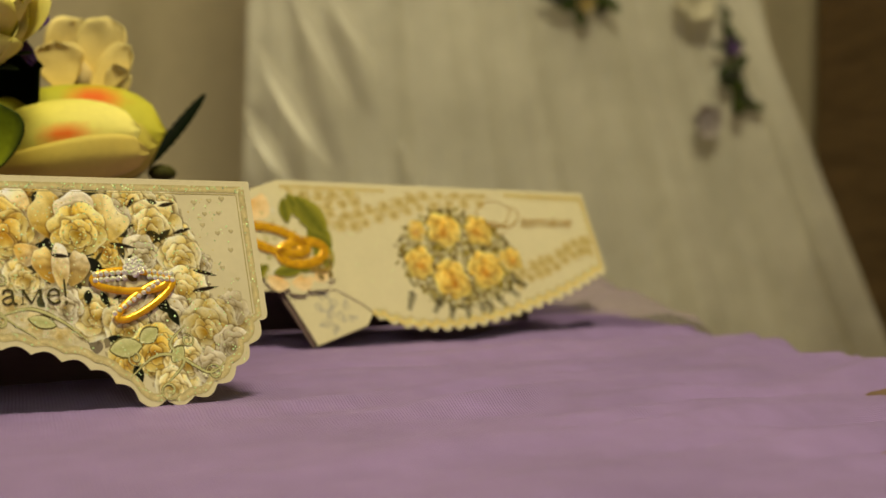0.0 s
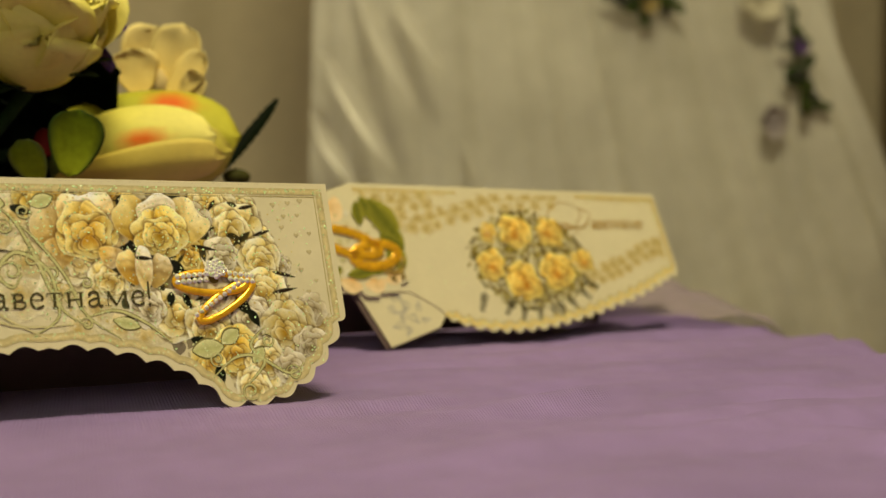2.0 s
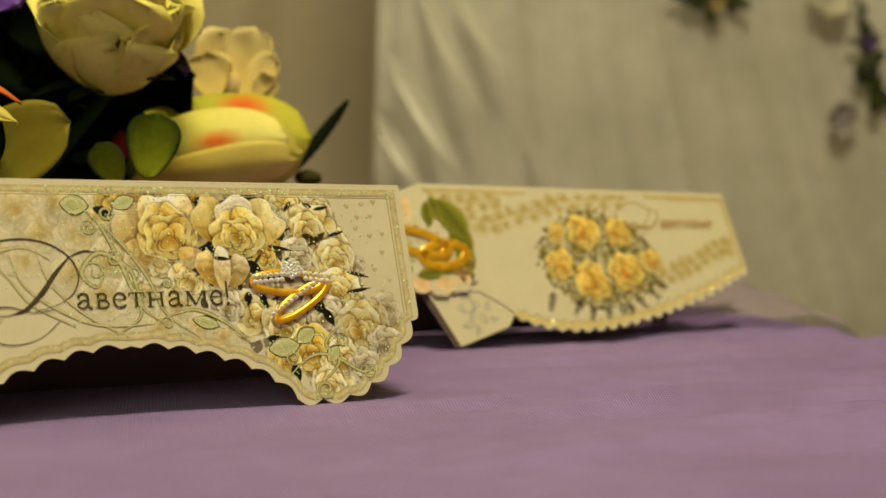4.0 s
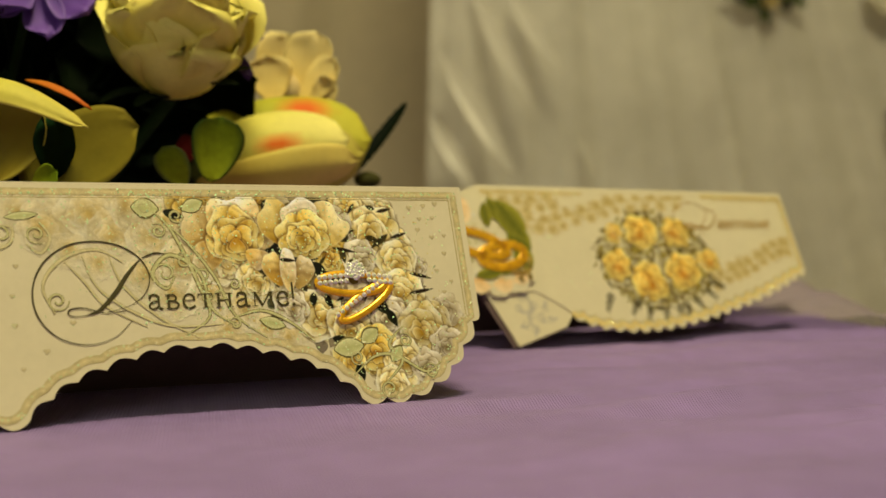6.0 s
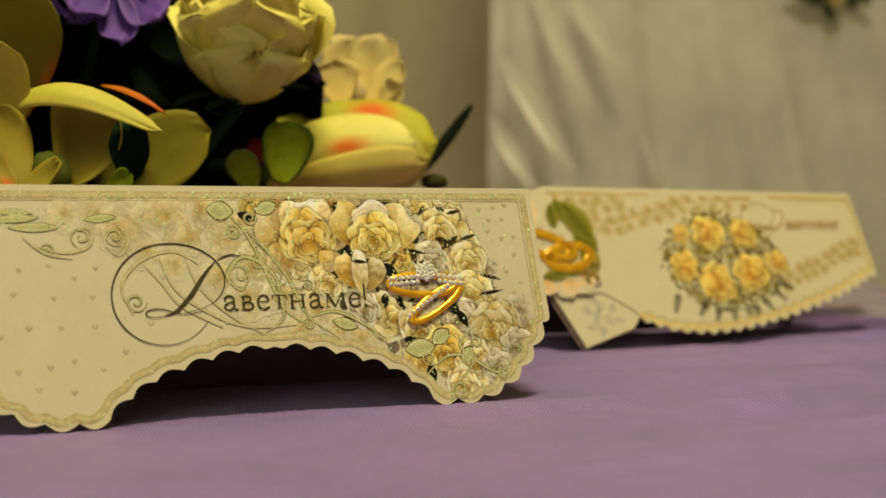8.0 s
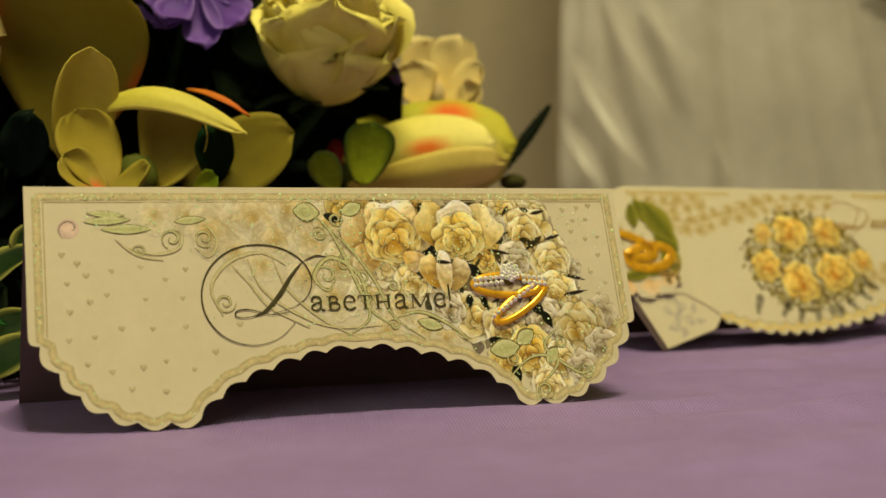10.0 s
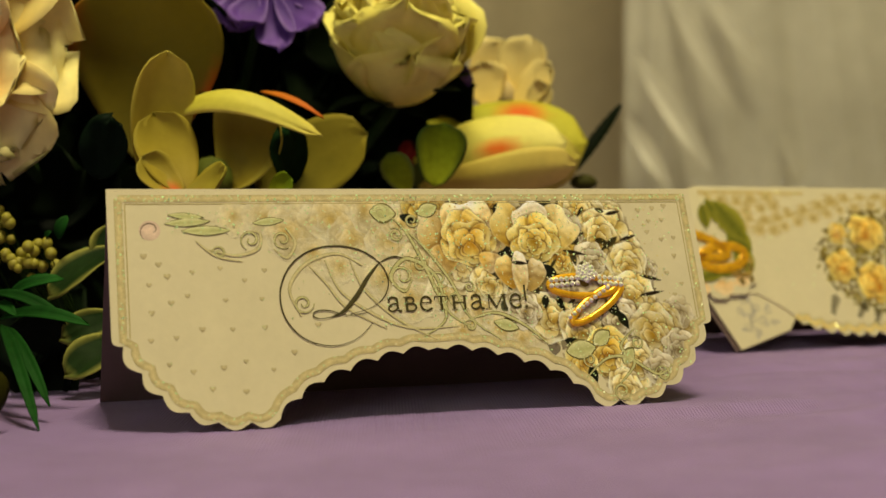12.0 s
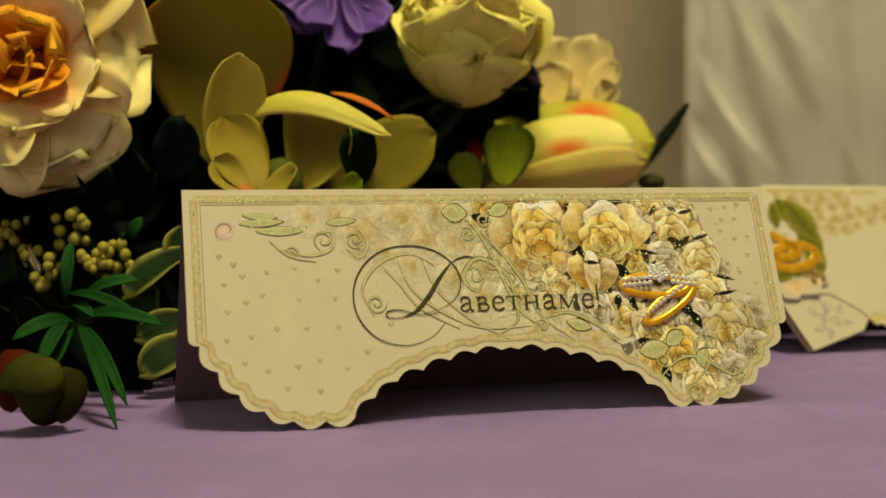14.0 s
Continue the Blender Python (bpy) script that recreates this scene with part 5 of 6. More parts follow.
# wide-open magnolia
ORANGE = (0.66, 0.13, 0.01)
mag = knob("magnolia", bouquet, (-0.0644, 0.5050, 0.0783), 0.009, (0.10, 0.12, 0.02), LEAF, "open yellow-green magnolia with orange petal tips")
# rear and side petals dyed dark for their shade, front ones pale as lit
for b, t, h, fc, kw in (
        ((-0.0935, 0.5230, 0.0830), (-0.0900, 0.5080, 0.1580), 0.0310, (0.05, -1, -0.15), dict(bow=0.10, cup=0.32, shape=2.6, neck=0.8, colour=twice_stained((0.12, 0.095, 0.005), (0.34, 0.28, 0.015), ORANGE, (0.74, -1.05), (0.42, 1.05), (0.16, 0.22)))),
        ((-0.0835, 0.4780, 0.0760), (-0.0755, 0.4700, 0.1245), 0.0125, (0.75, -1, 0.25), dict(bow=0.05, cup=0.35, shape=1.5, neck=0.55, colour=two_tone((0.40, 0.32, 0.02), (0.72, 0.61, 0.09), vein=0.12))),
        ((-0.0700, 0.4700, 0.0720), (-0.0815, 0.4740, 0.1020), 0.0120, (0.5, -1, 0.35), dict(bow=0.10, cup=0.25, shape=2.6, neck=0.5, colour=two_tone((0.34, 0.25, 0.015), (0.50, 0.41, 0.045)))),
        ((-0.0700, 0.4660, 0.0715), (-0.0850, 0.4670, 0.0850), 0.0080, (0.3, -0.8, 0.8), dict(bow=0.16, cup=0.4, shape=2.8, colour=stained((0.36, 0.26, 0.02), (0.42, 0.35, 0.05), ORANGE, (0.15, 0.0), (0.25, 0.6)))),
        ((-0.0690, 0.4640, 0.0700), (-0.0530, 0.4600, 0.0805), 0.0075, (-0.2, -0.8, 0.8), dict(bow=0.16, cup=0.4, shape=2.6, colour=stained((0.34, 0.27, 0.02), (0.40, 0.35, 0.04), ORANGE, (0.12, 0.2), (0.22, 0.6)))),
        ((-0.0800, 0.4900, 0.1030), (-0.0190, 0.4700, 0.0931), 0.0062, (0.05, 0.9, -0.75), dict(bow=0.22, cup=0.4, shape=1.7, neck=0.35, colour=two_tone((0.66, 0.62, 0.05), (0.80, 0.72, 0.14), (0.82, 0.70, 0.14)))),
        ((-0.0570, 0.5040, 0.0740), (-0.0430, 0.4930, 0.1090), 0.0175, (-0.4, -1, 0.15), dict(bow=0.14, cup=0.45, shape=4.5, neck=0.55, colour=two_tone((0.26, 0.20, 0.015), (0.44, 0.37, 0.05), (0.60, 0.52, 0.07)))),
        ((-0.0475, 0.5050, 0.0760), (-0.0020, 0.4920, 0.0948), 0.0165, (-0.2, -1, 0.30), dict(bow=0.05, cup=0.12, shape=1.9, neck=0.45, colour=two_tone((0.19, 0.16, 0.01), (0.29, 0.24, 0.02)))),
        ((-0.0440, 0.5000, 0.1125), (-0.0190, 0.4870, 0.1010), 0.0016, (0.0, 0.8, -0.8), dict(bow=0.10, cup=0.3, shape=2.6, neck=0.45, colour=two_tone((0.60, 0.20, 0.01), (0.70, 0.16, 0.01))))):
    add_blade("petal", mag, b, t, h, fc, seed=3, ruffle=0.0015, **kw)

# closed magnolia that lies pointing aside
bud2 = knob("magnolia_bud", bouquet, (0.0265, 0.5720, 0.0809), 0.010, (0.10, 0.12, 0.02), LEAF, "half-closed yellow magnolia with orange blushes")
for b, t, h, fc, kw in (
        ((0.0183, 0.5920, 0.0995), (0.1010, 0.5920, 0.0972), 0.0215, (0.0, 1.0, -0.25), dict(bow=0.08, cup=0.5, shape=4.0, neck=0.45, colour=stained((0.50, 0.50, 0.03), (0.66, 0.62, 0.06), (0.86, 0.14, 0.01), (0.62, 0.62), (0.15, 0.34)))),
        ((0.0180, 0.5700, 0.0879), (0.0874, 0.5660, 0.0957), 0.0160, (0.0, 1.0, -0.25), dict(bow=0.12, cup=0.45, shape=2.4, neck=0.45, colour=stained((0.72, 0.66, 0.04), (0.97, 0.90, 0.28), (0.92, 0.18, 0.01), (0.55, -0.12), (0.15, 0.32)))),
        ((0.0195, 0.5600, 0.0755), (0.0903, 0.5560, 0.0855), 0.0110, (0.0, 0.9, 0.5), dict(bow=0.08, cup=0.5, shape=3.5, neck=0.5, colour=two_tone((0.62, 0.48, 0.06), (0.80, 0.66, 0.16)))),
        ((0.0253, 0.5750, 0.0763), (0.0963, 0.5800, 0.0900), 0.0150, (0.0, 1.0, 0.2), dict(bow=0.06, cup=0.4, shape=3.5, colour=two_tone((0.56, 0.50, 0.04), (0.66, 0.58, 0.10))))):
    add_blade("petal", bud2, b, t, h, fc, seed=7, ruffle=0.001, **kw)
add_blade("petal", bud2, (0.0138, 0.5750, 0.0972), (0.0180, 0.5720, 0.0854), 0.006, (0, 1, 0), seed=4, colour=two_tone((0.16, 0.006, 0.003), (0.26, 0.012, 0.004)))

# violet hydrangea florets
vio = knob("violet_flower", bouquet, (-0.0465, 0.5500, 0.1643), 0.008, (0.06, 0.03, 0.14), PETAL, "violet hydrangea florets")
VI, VI2 = (0.06, 0.02, 0.20), (0.18, 0.08, 0.42)
for b, t, h in (((-0.0494, 0.5400, 0.1600), (-0.0743, 0.5350, 0.1510), 0.0085), ((-0.0506, 0.5400, 0.1613), (-0.0606, 0.5300, 0.1424), 0.0095), ((-0.0469, 0.5400, 0.1600), (-0.0553, 0.5250, 0.1433), 0.0080), ((-0.0433, 0.5400, 0.1600), (-0.0400, 0.5300, 0.1336), 0.0085), ((-0.0409, 0.5400, 0.1599), (-0.0236, 0.5300, 0.1429), 0.0100), ((-0.0534, 0.5450, 0.1646), (-0.0822, 0.5400, 0.1592), 0.009), ((-0.0387, 0.5450, 0.1645), (-0.0215, 0.5400, 0.1573), 0.009)):
    add_blade("petal", vio, b, t, h, (0, -1, 0.3), seed=int(t[0] * 9999), ruffle=0.005, shape=4, colour=two_tone(VI, VI2, (0.24, 0.14, 0.48)))
vio2 = knob("violet_flower", bouquet, (0.0411, 0.5850, 0.1579), 0.006, (0.04, 0.02, 0.10), PETAL, "violet hydrangea florets")
for b, t, h in (((0.0395, 0.5800, 0.1584), (0.0454, 0.5750, 0.1382), 0.006), ((0.0382, 0.5800, 0.1623), (0.0468, 0.5750, 0.1510), 0.006), ((0.0366, 0.5600, 0.1350), (0.0424, 0.5550, 0.1206), 0.003)):
    add_blade("petal", vio2, b, t, h, (0.2, -1, 0.2), seed=5, ruffle=0.004, colour=two_tone((0.04, 0.02, 0.12), (0.10, 0.05, 0.2)))

# green leaves that catch the light
LG, LG2 = (0.16, 0.25, 0.010), (0.36, 0.42, 0.018)
for b, t, h, fc, kw in (
        ((0.0252, 0.5300, 0.0751), (0.0300, 0.5250, 0.1014), 0.0108, (0.1, -1, 0.2), dict(shape=4, neck=0.5, colour=two_tone(LG2, LG, (0.03, 0.06, 0.015)))),
        ((0.0150, 0.5350, 0.0730), (0.0062, 0.5300, 0.0892), 0.0070, (-0.3, -1, 0.2), dict(shape=2.5, colour=two_tone(LG2, LG, (0.14, 0.18, 0.05)))),
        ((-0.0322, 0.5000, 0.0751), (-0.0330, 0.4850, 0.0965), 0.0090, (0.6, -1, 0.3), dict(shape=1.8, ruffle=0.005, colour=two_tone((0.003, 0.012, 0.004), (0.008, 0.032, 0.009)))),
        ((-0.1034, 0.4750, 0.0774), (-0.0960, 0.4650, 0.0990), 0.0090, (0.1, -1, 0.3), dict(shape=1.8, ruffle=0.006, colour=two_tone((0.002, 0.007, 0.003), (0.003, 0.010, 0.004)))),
        ((-0.0404, 0.4900, 0.0716), (-0.0312, 0.4850, 0.0773), 0.0050, (0, -1, 0.3), dict(shape=3.0, colour=two_tone(LG2, LG))),
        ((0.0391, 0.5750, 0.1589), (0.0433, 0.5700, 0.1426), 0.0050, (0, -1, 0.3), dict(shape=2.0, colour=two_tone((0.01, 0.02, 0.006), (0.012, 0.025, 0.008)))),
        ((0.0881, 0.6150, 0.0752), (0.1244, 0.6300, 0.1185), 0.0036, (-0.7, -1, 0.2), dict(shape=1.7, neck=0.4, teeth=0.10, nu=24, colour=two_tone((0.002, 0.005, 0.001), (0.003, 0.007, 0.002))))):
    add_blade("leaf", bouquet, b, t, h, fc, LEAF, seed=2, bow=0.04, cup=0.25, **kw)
knob("bud", bouquet, (0.1000, 0.6000, 0.0782), 0.0052, (0.06, 0.06, 0.015), LEAF, "small dark green bud", (1.3, 1, 0.8))

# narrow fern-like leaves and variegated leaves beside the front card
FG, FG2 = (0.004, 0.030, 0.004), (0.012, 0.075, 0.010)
for b, t, h in (((-0.1260, 0.4250, 0.0285), (-0.1417, 0.4100, 0.0236), 0.0030), ((-0.1251, 0.4250, 0.0291), (-0.0927, 0.4150, 0.0274), 0.0026), ((-0.1227, 0.4200, 0.0275), (-0.0990, 0.3760, -0.0006), 0.0019), ((-0.1212, 0.4200, 0.0269), (-0.0994, 0.3900, 0.0045), 0.0019), ((-0.1289, 0.4300, 0.0375), (-0.1014, 0.4200, 0.0286), 0.0022),
                ((-0.1268, 0.4200, 0.0285), (-0.1310, 0.4050, 0.0155), 0.0026), ((-0.1270, 0.4250, 0.0262), (-0.1274, 0.4100, 0.0154), 0.0024), ((-0.1327, 0.4400, 0.0349), (-0.1339, 0.4500, 0.0547), 0.0022), ((-0.1263, 0.4400, 0.0359), (-0.1073, 0.4400, 0.0416), 0.0026), ((-0.1274, 0.4300, 0.0336), (-0.1179, 0.4200, 0.0303), 0.002),
                ((-0.1140, 0.4600, 0.0553), (-0.1108, 0.4600, 0.0636), 0.0022), ((-0.1195, 0.4650, 0.0542), (-0.1172, 0.4620, 0.0580), 0.0015), ((-0.1050, 0.4700, 0.0455), (-0.1070, 0.4680, 0.0519), 0.002)):
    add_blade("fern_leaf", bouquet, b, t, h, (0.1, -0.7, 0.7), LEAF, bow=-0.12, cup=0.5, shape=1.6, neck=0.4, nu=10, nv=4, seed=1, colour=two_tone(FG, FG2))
VAR, VARC = (0.006, 0.018, 0.004), (0.30, 0.30, 0.07)
for b, t, h, fc in (((-0.0932, 0.4700, 0.0517), (-0.1167, 0.4550, 0.0342), 0.0075, (0.2, -0.4, 1)), ((-0.0973, 0.4750, 0.0602), (-0.0990, 0.4700, 0.0454), 0.008, (0.4, -1, 0.2)), ((-0.0898, 0.4550, 0.0190), (-0.1073, 0.4400, 0.0079), 0.0075, (0.1, -0.8, 0.7)), ((-0.0927, 0.4600, 0.0269), (-0.1112, 0.4500, 0.0198), 0.006, (0.1, -1, 0.5))):
    add_blade("variegated_leaf", bouquet, b, t, h, fc, LEAF, "green leaf with a cream rim", bow=-0.1, cup=0.2, shape=2.0, ruffle=0.003, seed=9, colour=two_tone(VAR, (0.015, 0.035, 0.008), VARC))

# berries on fine stems
rng = random.Random(17)
bm = bmesh.new()
bmesh.ops.create_icosphere(bm, subdivisions=2, radius=1.0)
berry_mesh = bpy.data.meshes.new("berry")
bm.to_mesh(berry_mesh)
bm.free()
berry_mesh.polygons.foreach_set("use_smooth", [True] * len(berry_mesh.polygons))
berry_mesh.materials.append(BERRY)
for c, n, sx, sz in (((-0.1406, 0.4750, 0.0607), 13, 0.0062, 0.0060), ((-0.1533, 0.4750, 0.0448), 13, 0.0058, 0.0072), ((-0.1259, 0.4650, 0.0459), 17, 0.0090, 0.0050), ((-0.1666, 0.4800, 0.0578), 12, 0.0060, 0.0060), ((-0.1462, 0.4800, 0.0489), 6, 0.0050, 0.0060), ((-0.1217, 0.4650, 0.0500), 6, 0.0050, 0.004)):
    sh = Sheet()
    c = Vector(c)
    foot = c + Vector((0.01, 0.02, -0.03))
    spots = []
    for i in range(n):
        p = c + Vector((rng.uniform(-sx, sx), rng.uniform(-0.005, 0.005), rng.uniform(-sz, sz)))
        spots.append((p, rng.uniform(0.0016, 0.0023)))
        tube(sh, [local(foot), local(foot.lerp(p, 0.5) + Vector((0, 0.002, 0))), local(p)], 0.00025, (0.03, 0.06, 0.01), 4)
    spray = part("berry_spray", sh, LEAF, bouquet, "yellow-green berries on fine stems")
    for p, r in spots:
        o = part("berry", berry_mesh, None, spray)
        o.matrix_basis = Matrix.LocRotScale(local(p), None, (r, r, r * 1.08))

# small green bud on the cloth in front
small = knob("small_bud", bouquet, (-0.1208, 0.3760, 0.0090), 0.0085, (0.03, 0.03, 0.004), LEAF, "small olive-green flower bud", (0.9, 0.9, 1.0))
for b, t, h, fc, c in (((-0.1194, 0.3620, 0.0044), (-0.1187, 0.3660, 0.0212), 0.0075, (0, 1, 0), (0.045, 0.05, 0.005)), ((-0.1131, 0.3680, 0.0026), (-0.1120, 0.3700, 0.0190), 0.007, (-0.5, 1, 0), (0.03, 0.03, 0.003)), ((-0.1273, 0.3660, 0.0064), (-0.1307, 0.3720, 0.0241), 0.009, (0.4, 1, 0), (0.07, 0.010, 0.003)), ((-0.1234, 0.3600, 0.0138), (-0.1123, 0.3640, 0.0206), 0.006, (0, 0.8, -0.5), (0.06, 0.065, 0.006)), ((-0.1291, 0.3620, 0.0136), (-0.1193, 0.3680, 0.0230), 0.008, (0, 0.6, -0.8), (0.045, 0.05, 0.005))):
    add_blade("petal", small, b, t, h, fc, LEAF, seed=6, bow=0.12, cup=0.5, shape=3, colour=two_tone(lerp(c, (0, 0, 0), 0.5), c))

# foliage that fills the bouquet, near-black for its inner shade, and the flowers' stems
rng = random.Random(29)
shade_leaf_meshes = []
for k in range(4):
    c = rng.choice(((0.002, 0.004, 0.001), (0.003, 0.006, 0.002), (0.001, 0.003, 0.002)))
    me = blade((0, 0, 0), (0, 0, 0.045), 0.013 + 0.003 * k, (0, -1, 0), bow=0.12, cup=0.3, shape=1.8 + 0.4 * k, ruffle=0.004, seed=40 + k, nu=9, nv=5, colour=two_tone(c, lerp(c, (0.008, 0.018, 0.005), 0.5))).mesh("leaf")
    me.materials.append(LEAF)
    shade_leaf_meshes.append(me)
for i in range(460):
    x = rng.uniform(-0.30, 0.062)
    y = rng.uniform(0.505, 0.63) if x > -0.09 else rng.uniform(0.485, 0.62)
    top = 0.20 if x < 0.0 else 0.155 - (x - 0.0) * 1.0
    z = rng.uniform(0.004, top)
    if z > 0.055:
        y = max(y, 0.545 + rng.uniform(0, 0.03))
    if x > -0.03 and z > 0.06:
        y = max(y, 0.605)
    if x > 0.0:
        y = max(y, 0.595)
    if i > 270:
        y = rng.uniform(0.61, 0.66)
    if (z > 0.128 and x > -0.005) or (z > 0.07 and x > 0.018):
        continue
    o = part("leaf", shade_leaf_meshes[i % 4], None, bouquet)
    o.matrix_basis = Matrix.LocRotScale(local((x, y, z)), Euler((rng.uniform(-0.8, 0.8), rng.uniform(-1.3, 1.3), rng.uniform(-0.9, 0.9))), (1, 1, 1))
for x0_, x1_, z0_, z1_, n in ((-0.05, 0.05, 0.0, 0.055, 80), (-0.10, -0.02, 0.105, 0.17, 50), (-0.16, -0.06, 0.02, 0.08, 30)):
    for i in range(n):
        o = part("leaf", shade_leaf_meshes[i % 4], None, bouquet)
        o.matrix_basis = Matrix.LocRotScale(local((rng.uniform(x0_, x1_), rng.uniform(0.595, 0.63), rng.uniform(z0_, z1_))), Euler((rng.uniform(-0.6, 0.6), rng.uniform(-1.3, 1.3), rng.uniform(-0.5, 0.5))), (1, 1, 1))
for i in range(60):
    # low leaves on the cloth before the flowers, near-black in place of shade there
    o = part("leaf", shade_leaf_meshes[i % 4], None, bouquet)
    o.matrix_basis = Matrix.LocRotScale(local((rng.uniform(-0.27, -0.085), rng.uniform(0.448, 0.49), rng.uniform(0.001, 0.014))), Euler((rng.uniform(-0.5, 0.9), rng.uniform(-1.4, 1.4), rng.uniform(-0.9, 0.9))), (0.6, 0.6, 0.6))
for p, r in (((-0.1654, 0.5000, 0.1257), 0.003), ((0.0086, 0.5600, 0.1114), 0.003), ((-0.0663, 0.5200, 0.0760), 0.003), ((0.0279, 0.5750, 0.0789), 0.003), ((-0.0474, 0.5600, 0.1649), 0.002), ((0.0642, 0.6500, 0.1217), 0.003)):
    c = Vector(p)
    part("stem", tube(Sheet(), [local(c), local((c.x * 0.6 - 0.04, 0.58, c.z * 0.5)), local((c.x * 0.3 - 0.07, 0.60, 0.004))], r, (0.02, 0.045, 0.01)), LEAF, bouquet)


# ---------------------------------------------------------------- white tulle with its flowers, behind the table
def tulle_layer(name, parent, apex, spread, z_top, z_low, x_left, x_right, y, folds, depth, mat, seed, label=""):
    """Gathered net that fans out from its gathering towards the floor."""
    rng = random.Random(seed)
    ph = [rng.uniform(0, 6.28) for _ in range(5)]
    rows = []
    nu, nv = 220, 26
    for j in range(nv + 1):
        v = j / nv
        z = z_top + (z_low - z_top) * v
        row = []
        for i in range(nu + 1):
            u = i / nu
            xa = apex[0] + (u - 0.5) * spread
            xl = x_left[0] + (x_left[1] - x_left[0]) * v
            xr = x_right[0] + (x_right[1] - x_right[0]) * v
            x = xl + (xr - xl) * u
            amp = depth * (0.25 + 0.75 * v)
            w = math.sin(u * folds * 6.283 + ph[0]) + 0.7 * math.sin(u * folds * 1.63 * 6.283 + ph[1] + 0.8 * v) + 0.22 * math.sin(u * folds * 2.9 * 6.283 + ph[2]) + 0.08 * math.sin(u * folds * 5.3 * 6.283 + ph[3])
            row.append((x + 0.3 * w * amp * 0.2, y + w * amp, z))
        rows.append(row)
    return part(name, Sheet().grid(rows, [[(1, 1, 1)] * (nu + 1) for _ in rows]), mat, parent, label)


drapery = thing("tulle_drape", pose(0, 0, FLOOR_Z), "white tulle drape gathered at the top, hanging in folds", "drape")
up = -FLOOR_Z
tulle_layer("net", drapery, (0.7, 0.8), 0.5, 1.20 + up, 0.01, (0.352, 0.315), (0.94, 1.42), 1.70, 6, 0.012, TULLE, 4)
tulle_layer("net", drapery, (0.9, 0.8), 0.3, 0.46 + up, 0.01, (0.36, 0.325), (1.06, 1.66), 1.665, 7, 0.013, TULLE, 9)
tulle_layer("net", drapery, (0.9, 0.8), 0.3, 1.20 + up, 0.01, (0.40, 0.42), (0.90, 1.30), 1.76, 3, 0.012, TULLE, 14)


def light_streak(a, b, width):
    """A narrow strip standing out of the net, glossy to imitate a light streak."""
    rows = []
    a, b = Vector(a), Vector(b)
    d = (b - a).normalized()
    side = d.cross(Vector((0, -1, 0))).normalized()
    for i in range(15):
        t = i / 14
        w = width * max(0.06, math.sin(math.pi * (0.03 + 0.94 * t))) ** 0.7
        p = a.lerp(b, t)
        rows.append([p + side * (w * s) + Vector((0, -0.0025 * (1 - s * s) - 0.006 * s, up)) for s in (-1, -0.6, -0.2, 0.2, 0.6, 1)])
    part("light_streak", Sheet().grid(rows, [[(1, 1, 1)] * 6 for _ in rows]), STREAK, drapery, "glossy white strip standing in for a streak of light")


for a, b, w in (((0.374, 1.636, 0.368), (0.45, 1.577, 0.195), 0.012), ((0.333, 1.636, 0.277), (0.422, 1.581, 0.117), 0.014), ((0.427, 1.636, 0.362), (0.491, 1.599, 0.25), 0.012), ((0.319, 1.636, 0.195), (0.374, 1.602, 0.097), 0.012), ((0.526, 1.636, 0.175), (0.547, 1.613, 0.107), 0.007)):
    light_streak(a, b, w)

ORIGIN = Vector((0.95, 1.644, 0.33))
garland = thing("flower_garland", pose(0.95, 1.644, 0.33), "garland of cream and violet flowers with dark leaves on tulle", "garland")
rng = random.Random(33)
for x, z, n, sc in ((0.783, 0.356, 9, 1.0), (0.755, 0.366, 6, 0.9), (0.821, 0.366, 7, 1.0), (1.014, 0.352, 6, 0.7), (1.018, 0.314, 5, 0.7), (1.023, 0.277, 7, 1.0), (1.037, 0.244, 8, 1.0), (1.051, 0.225, 5, 0.8)):
    x, z = x * 1.02, 0.061 + (z - 0.061) * 1.02
    for k in range(n):
        a = rng.uniform(0, 6.28)
        b = Vector((x + rng.uniform(-0.01, 0.01), 1.644, z + rng.uniform(-0.01, 0.01)))
        t = b + Vector((math.cos(a) * 0.03 * sc, rng.uniform(-0.012, 0.003), math.sin(a) * 0.03 * sc))
        c = rng.choice(((0.02, 0.04, 0.012), (0.03, 0.06, 0.02), (0.04, 0.03, 0.05), (0.05, 0.07, 0.02)))
        add_blade("leaf", garland, b, t, 0.008 * sc, (0, -1, 0.3), LEAF, seed=k, nu=6, nv=4, shape=2, colour=two_tone(c, lerp(c, (0.1, 0.12, 0.04), 0.4)))
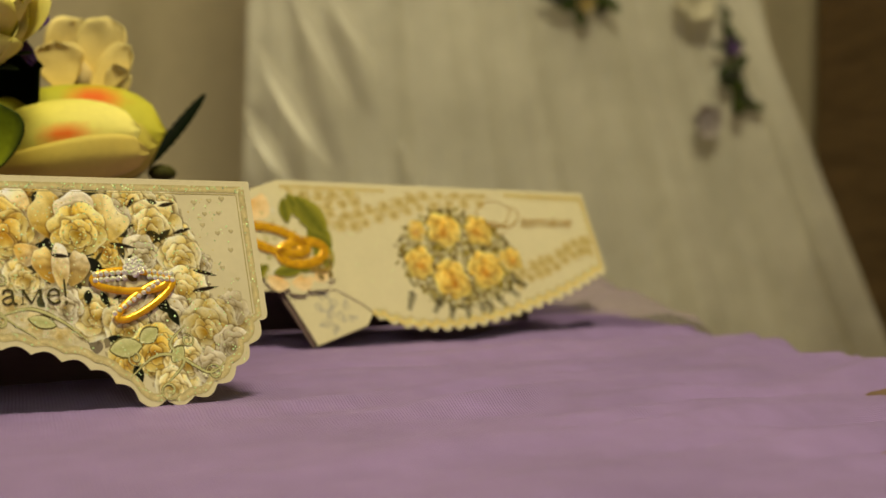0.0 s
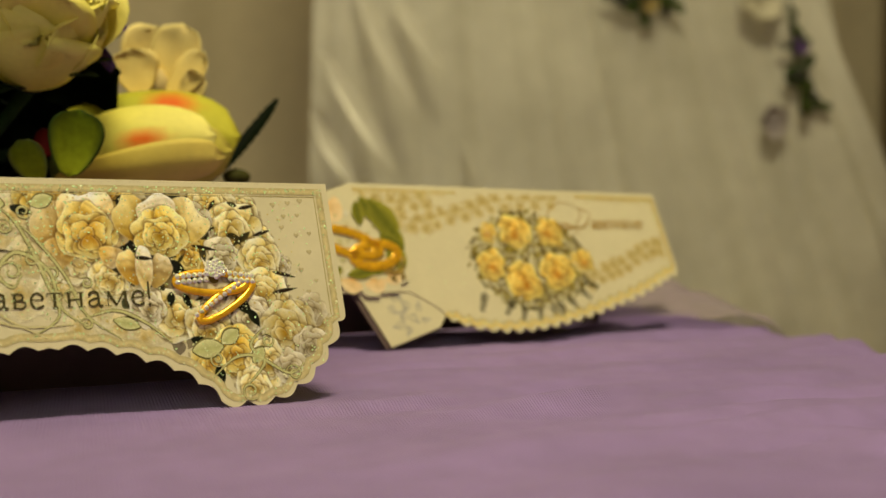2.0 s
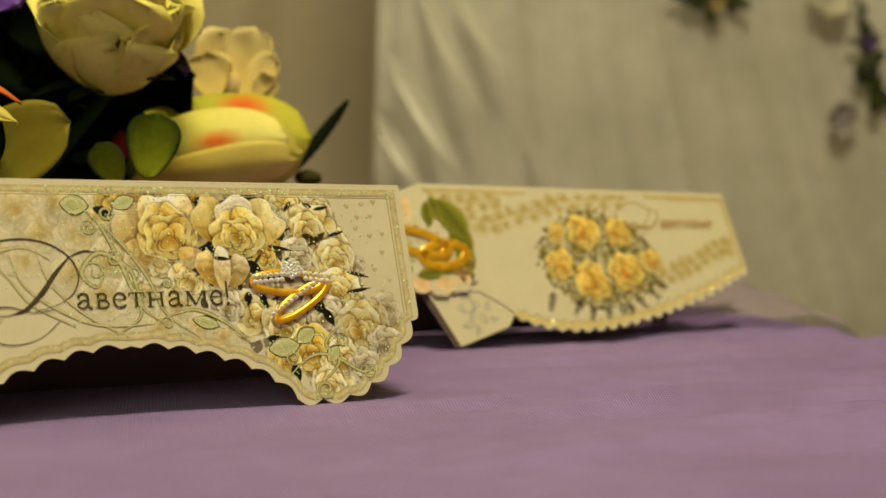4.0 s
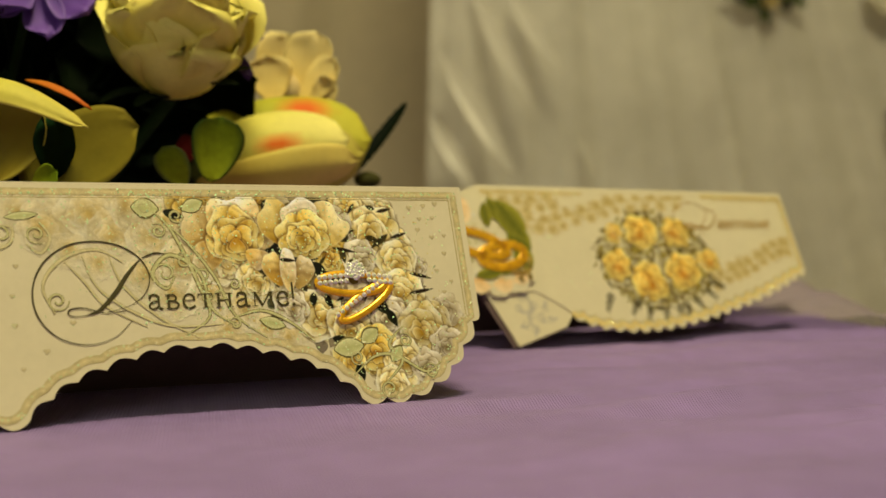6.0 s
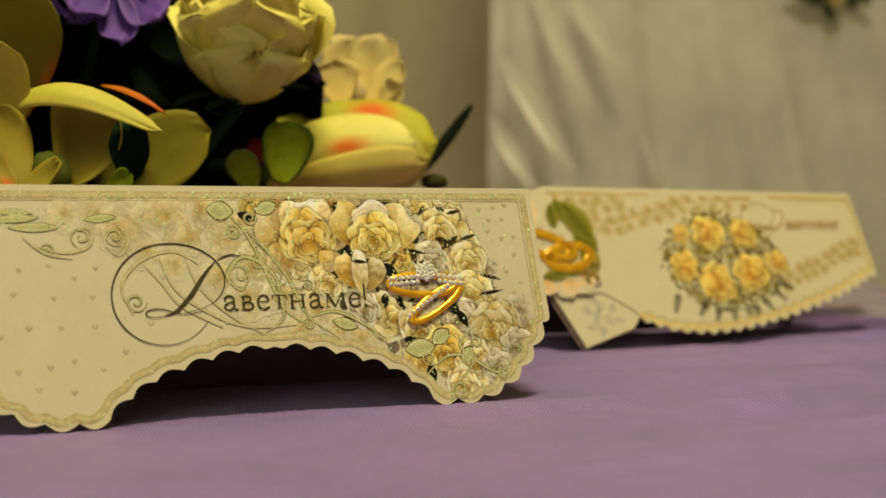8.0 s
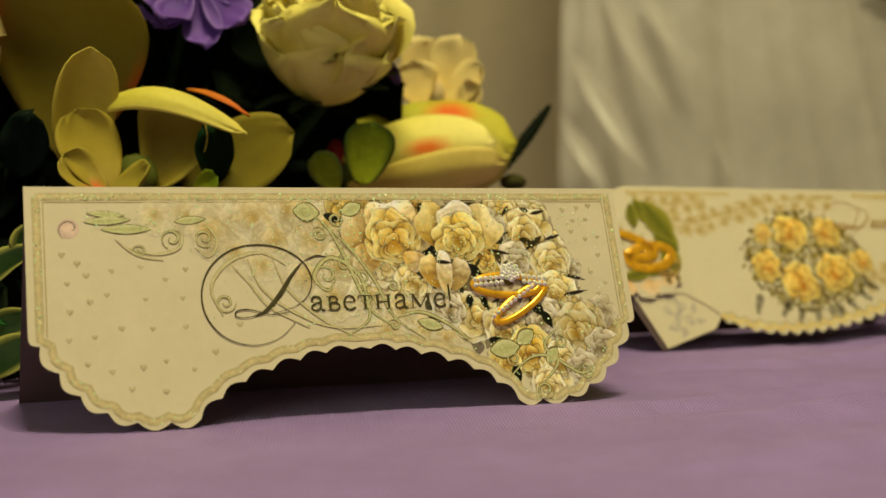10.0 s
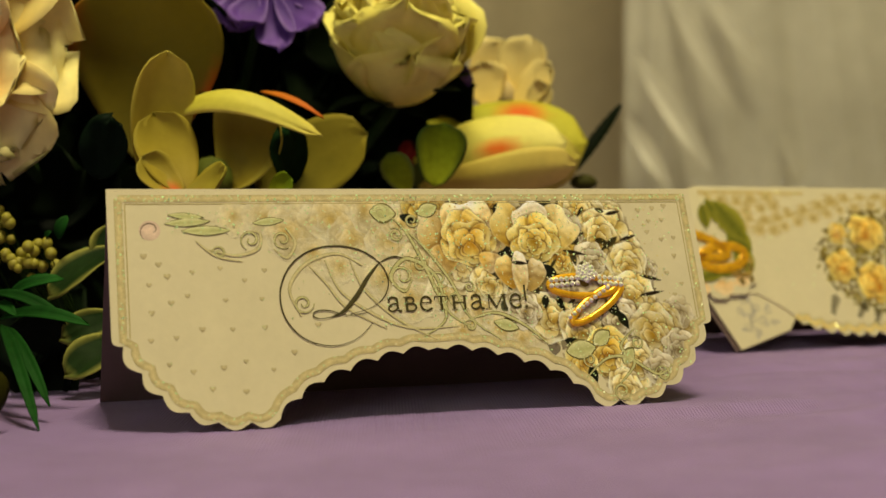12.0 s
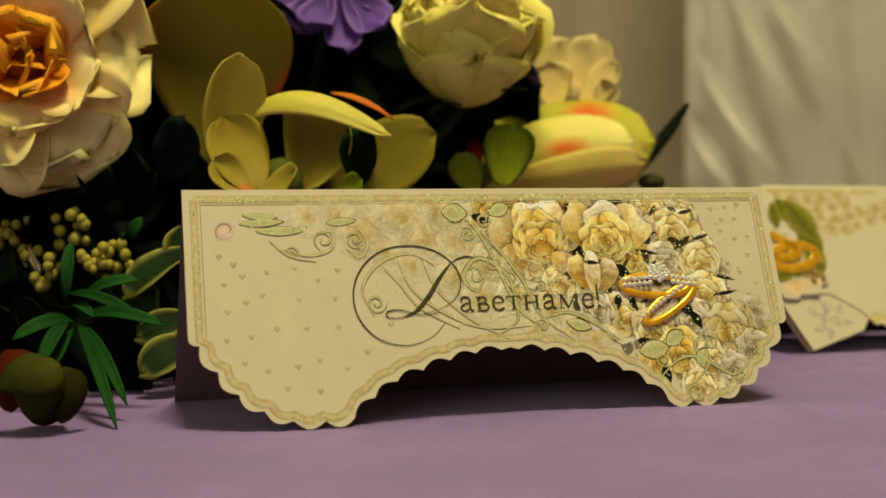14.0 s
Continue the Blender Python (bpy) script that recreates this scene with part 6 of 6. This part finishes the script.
for x, z, s, c1, c2, lab in ((0.788, 0.356, 0.012, (0.4, 0.3, 0.1), (0.6, 0.5, 0.24), "small yellow flower"), (0.962, 0.380, 0.040, (0.62, 0.58, 0.44), (0.74, 0.70, 0.56), "large cream flower"), (1.023, 0.309, 0.012, (0.1, 0.05, 0.2), (0.2, 0.12, 0.32), "small violet flower"), (0.985, 0.197, 0.026, (0.42, 0.37, 0.40), (0.52, 0.47, 0.46), "pale violet flower under the net")):
    x, z = x * 1.02, 0.061 + (z - 0.061) * 1.02
    f = knob("flower", garland, (x, 1.644, z), s * 0.25, c1, PETAL, lab)
    for k in range(7):
        a = 6.283 * k / 7 + rng.uniform(-0.2, 0.2)
        add_blade("petal", f, (x, 1.644, z), (x + math.cos(a) * s, 1.632 + rng.uniform(-0.01, 0.01), z + math.sin(a) * s), s * 0.45, (0, -1, 0), seed=k, ruffle=0.006, nu=7, nv=6, colour=two_tone(c1, c2))

# thin organza that lies rumpled over the table's far corner
def organza():
    rows = []
    for j in range(31):
        v = j / 30
        row = []
        for i in range(41):
            u = i / 40
            x, y = 0.27 + 0.15 * u + 0.02 * v, 0.62 + 0.19 * v
            z = cloth_height(x, y) + 0.002 + 0.021 * math.sin(math.pi * min(1, u * 1.05)) * (0.35 + 0.65 * math.sin(math.pi * v)) * (0.9 + 0.25 * math.sin(u * 9 + v * 5))
            if x > 0.40:
                z -= (x - 0.40) * 0.9
            row.append((x, y, z))
        rows.append(row)
    return tagged(part("organza_overlay", Sheet().grid(rows, [[(1, 1, 1)] * 41 for _ in rows]), ORGANZA), "sheer lavender organza rumpled over the table's edge", "organza")


organza()

# dark box added at the room's side for a shaded fold of the curtain
post = thing("cupboard", pose(2.18, 2.35, FLOOR_Z), "dark brown box standing in for a shaded curtain fold", "cupboard")
part("body", box_mesh("body", -0.30, 0.40, -0.20, 0.25, 0.0, 2.1, 0.004), WOOD, post)
part("shade_panel", box_mesh("shade_panel", -0.29, 0.05, -0.222, -0.203, 0.05, 2.05, 0.003), WOOD, post)
part("shade_panel", box_mesh("shade_panel", 0.06, 0.39, -0.222, -0.203, 0.05, 2.05, 0.003), WOOD, post)
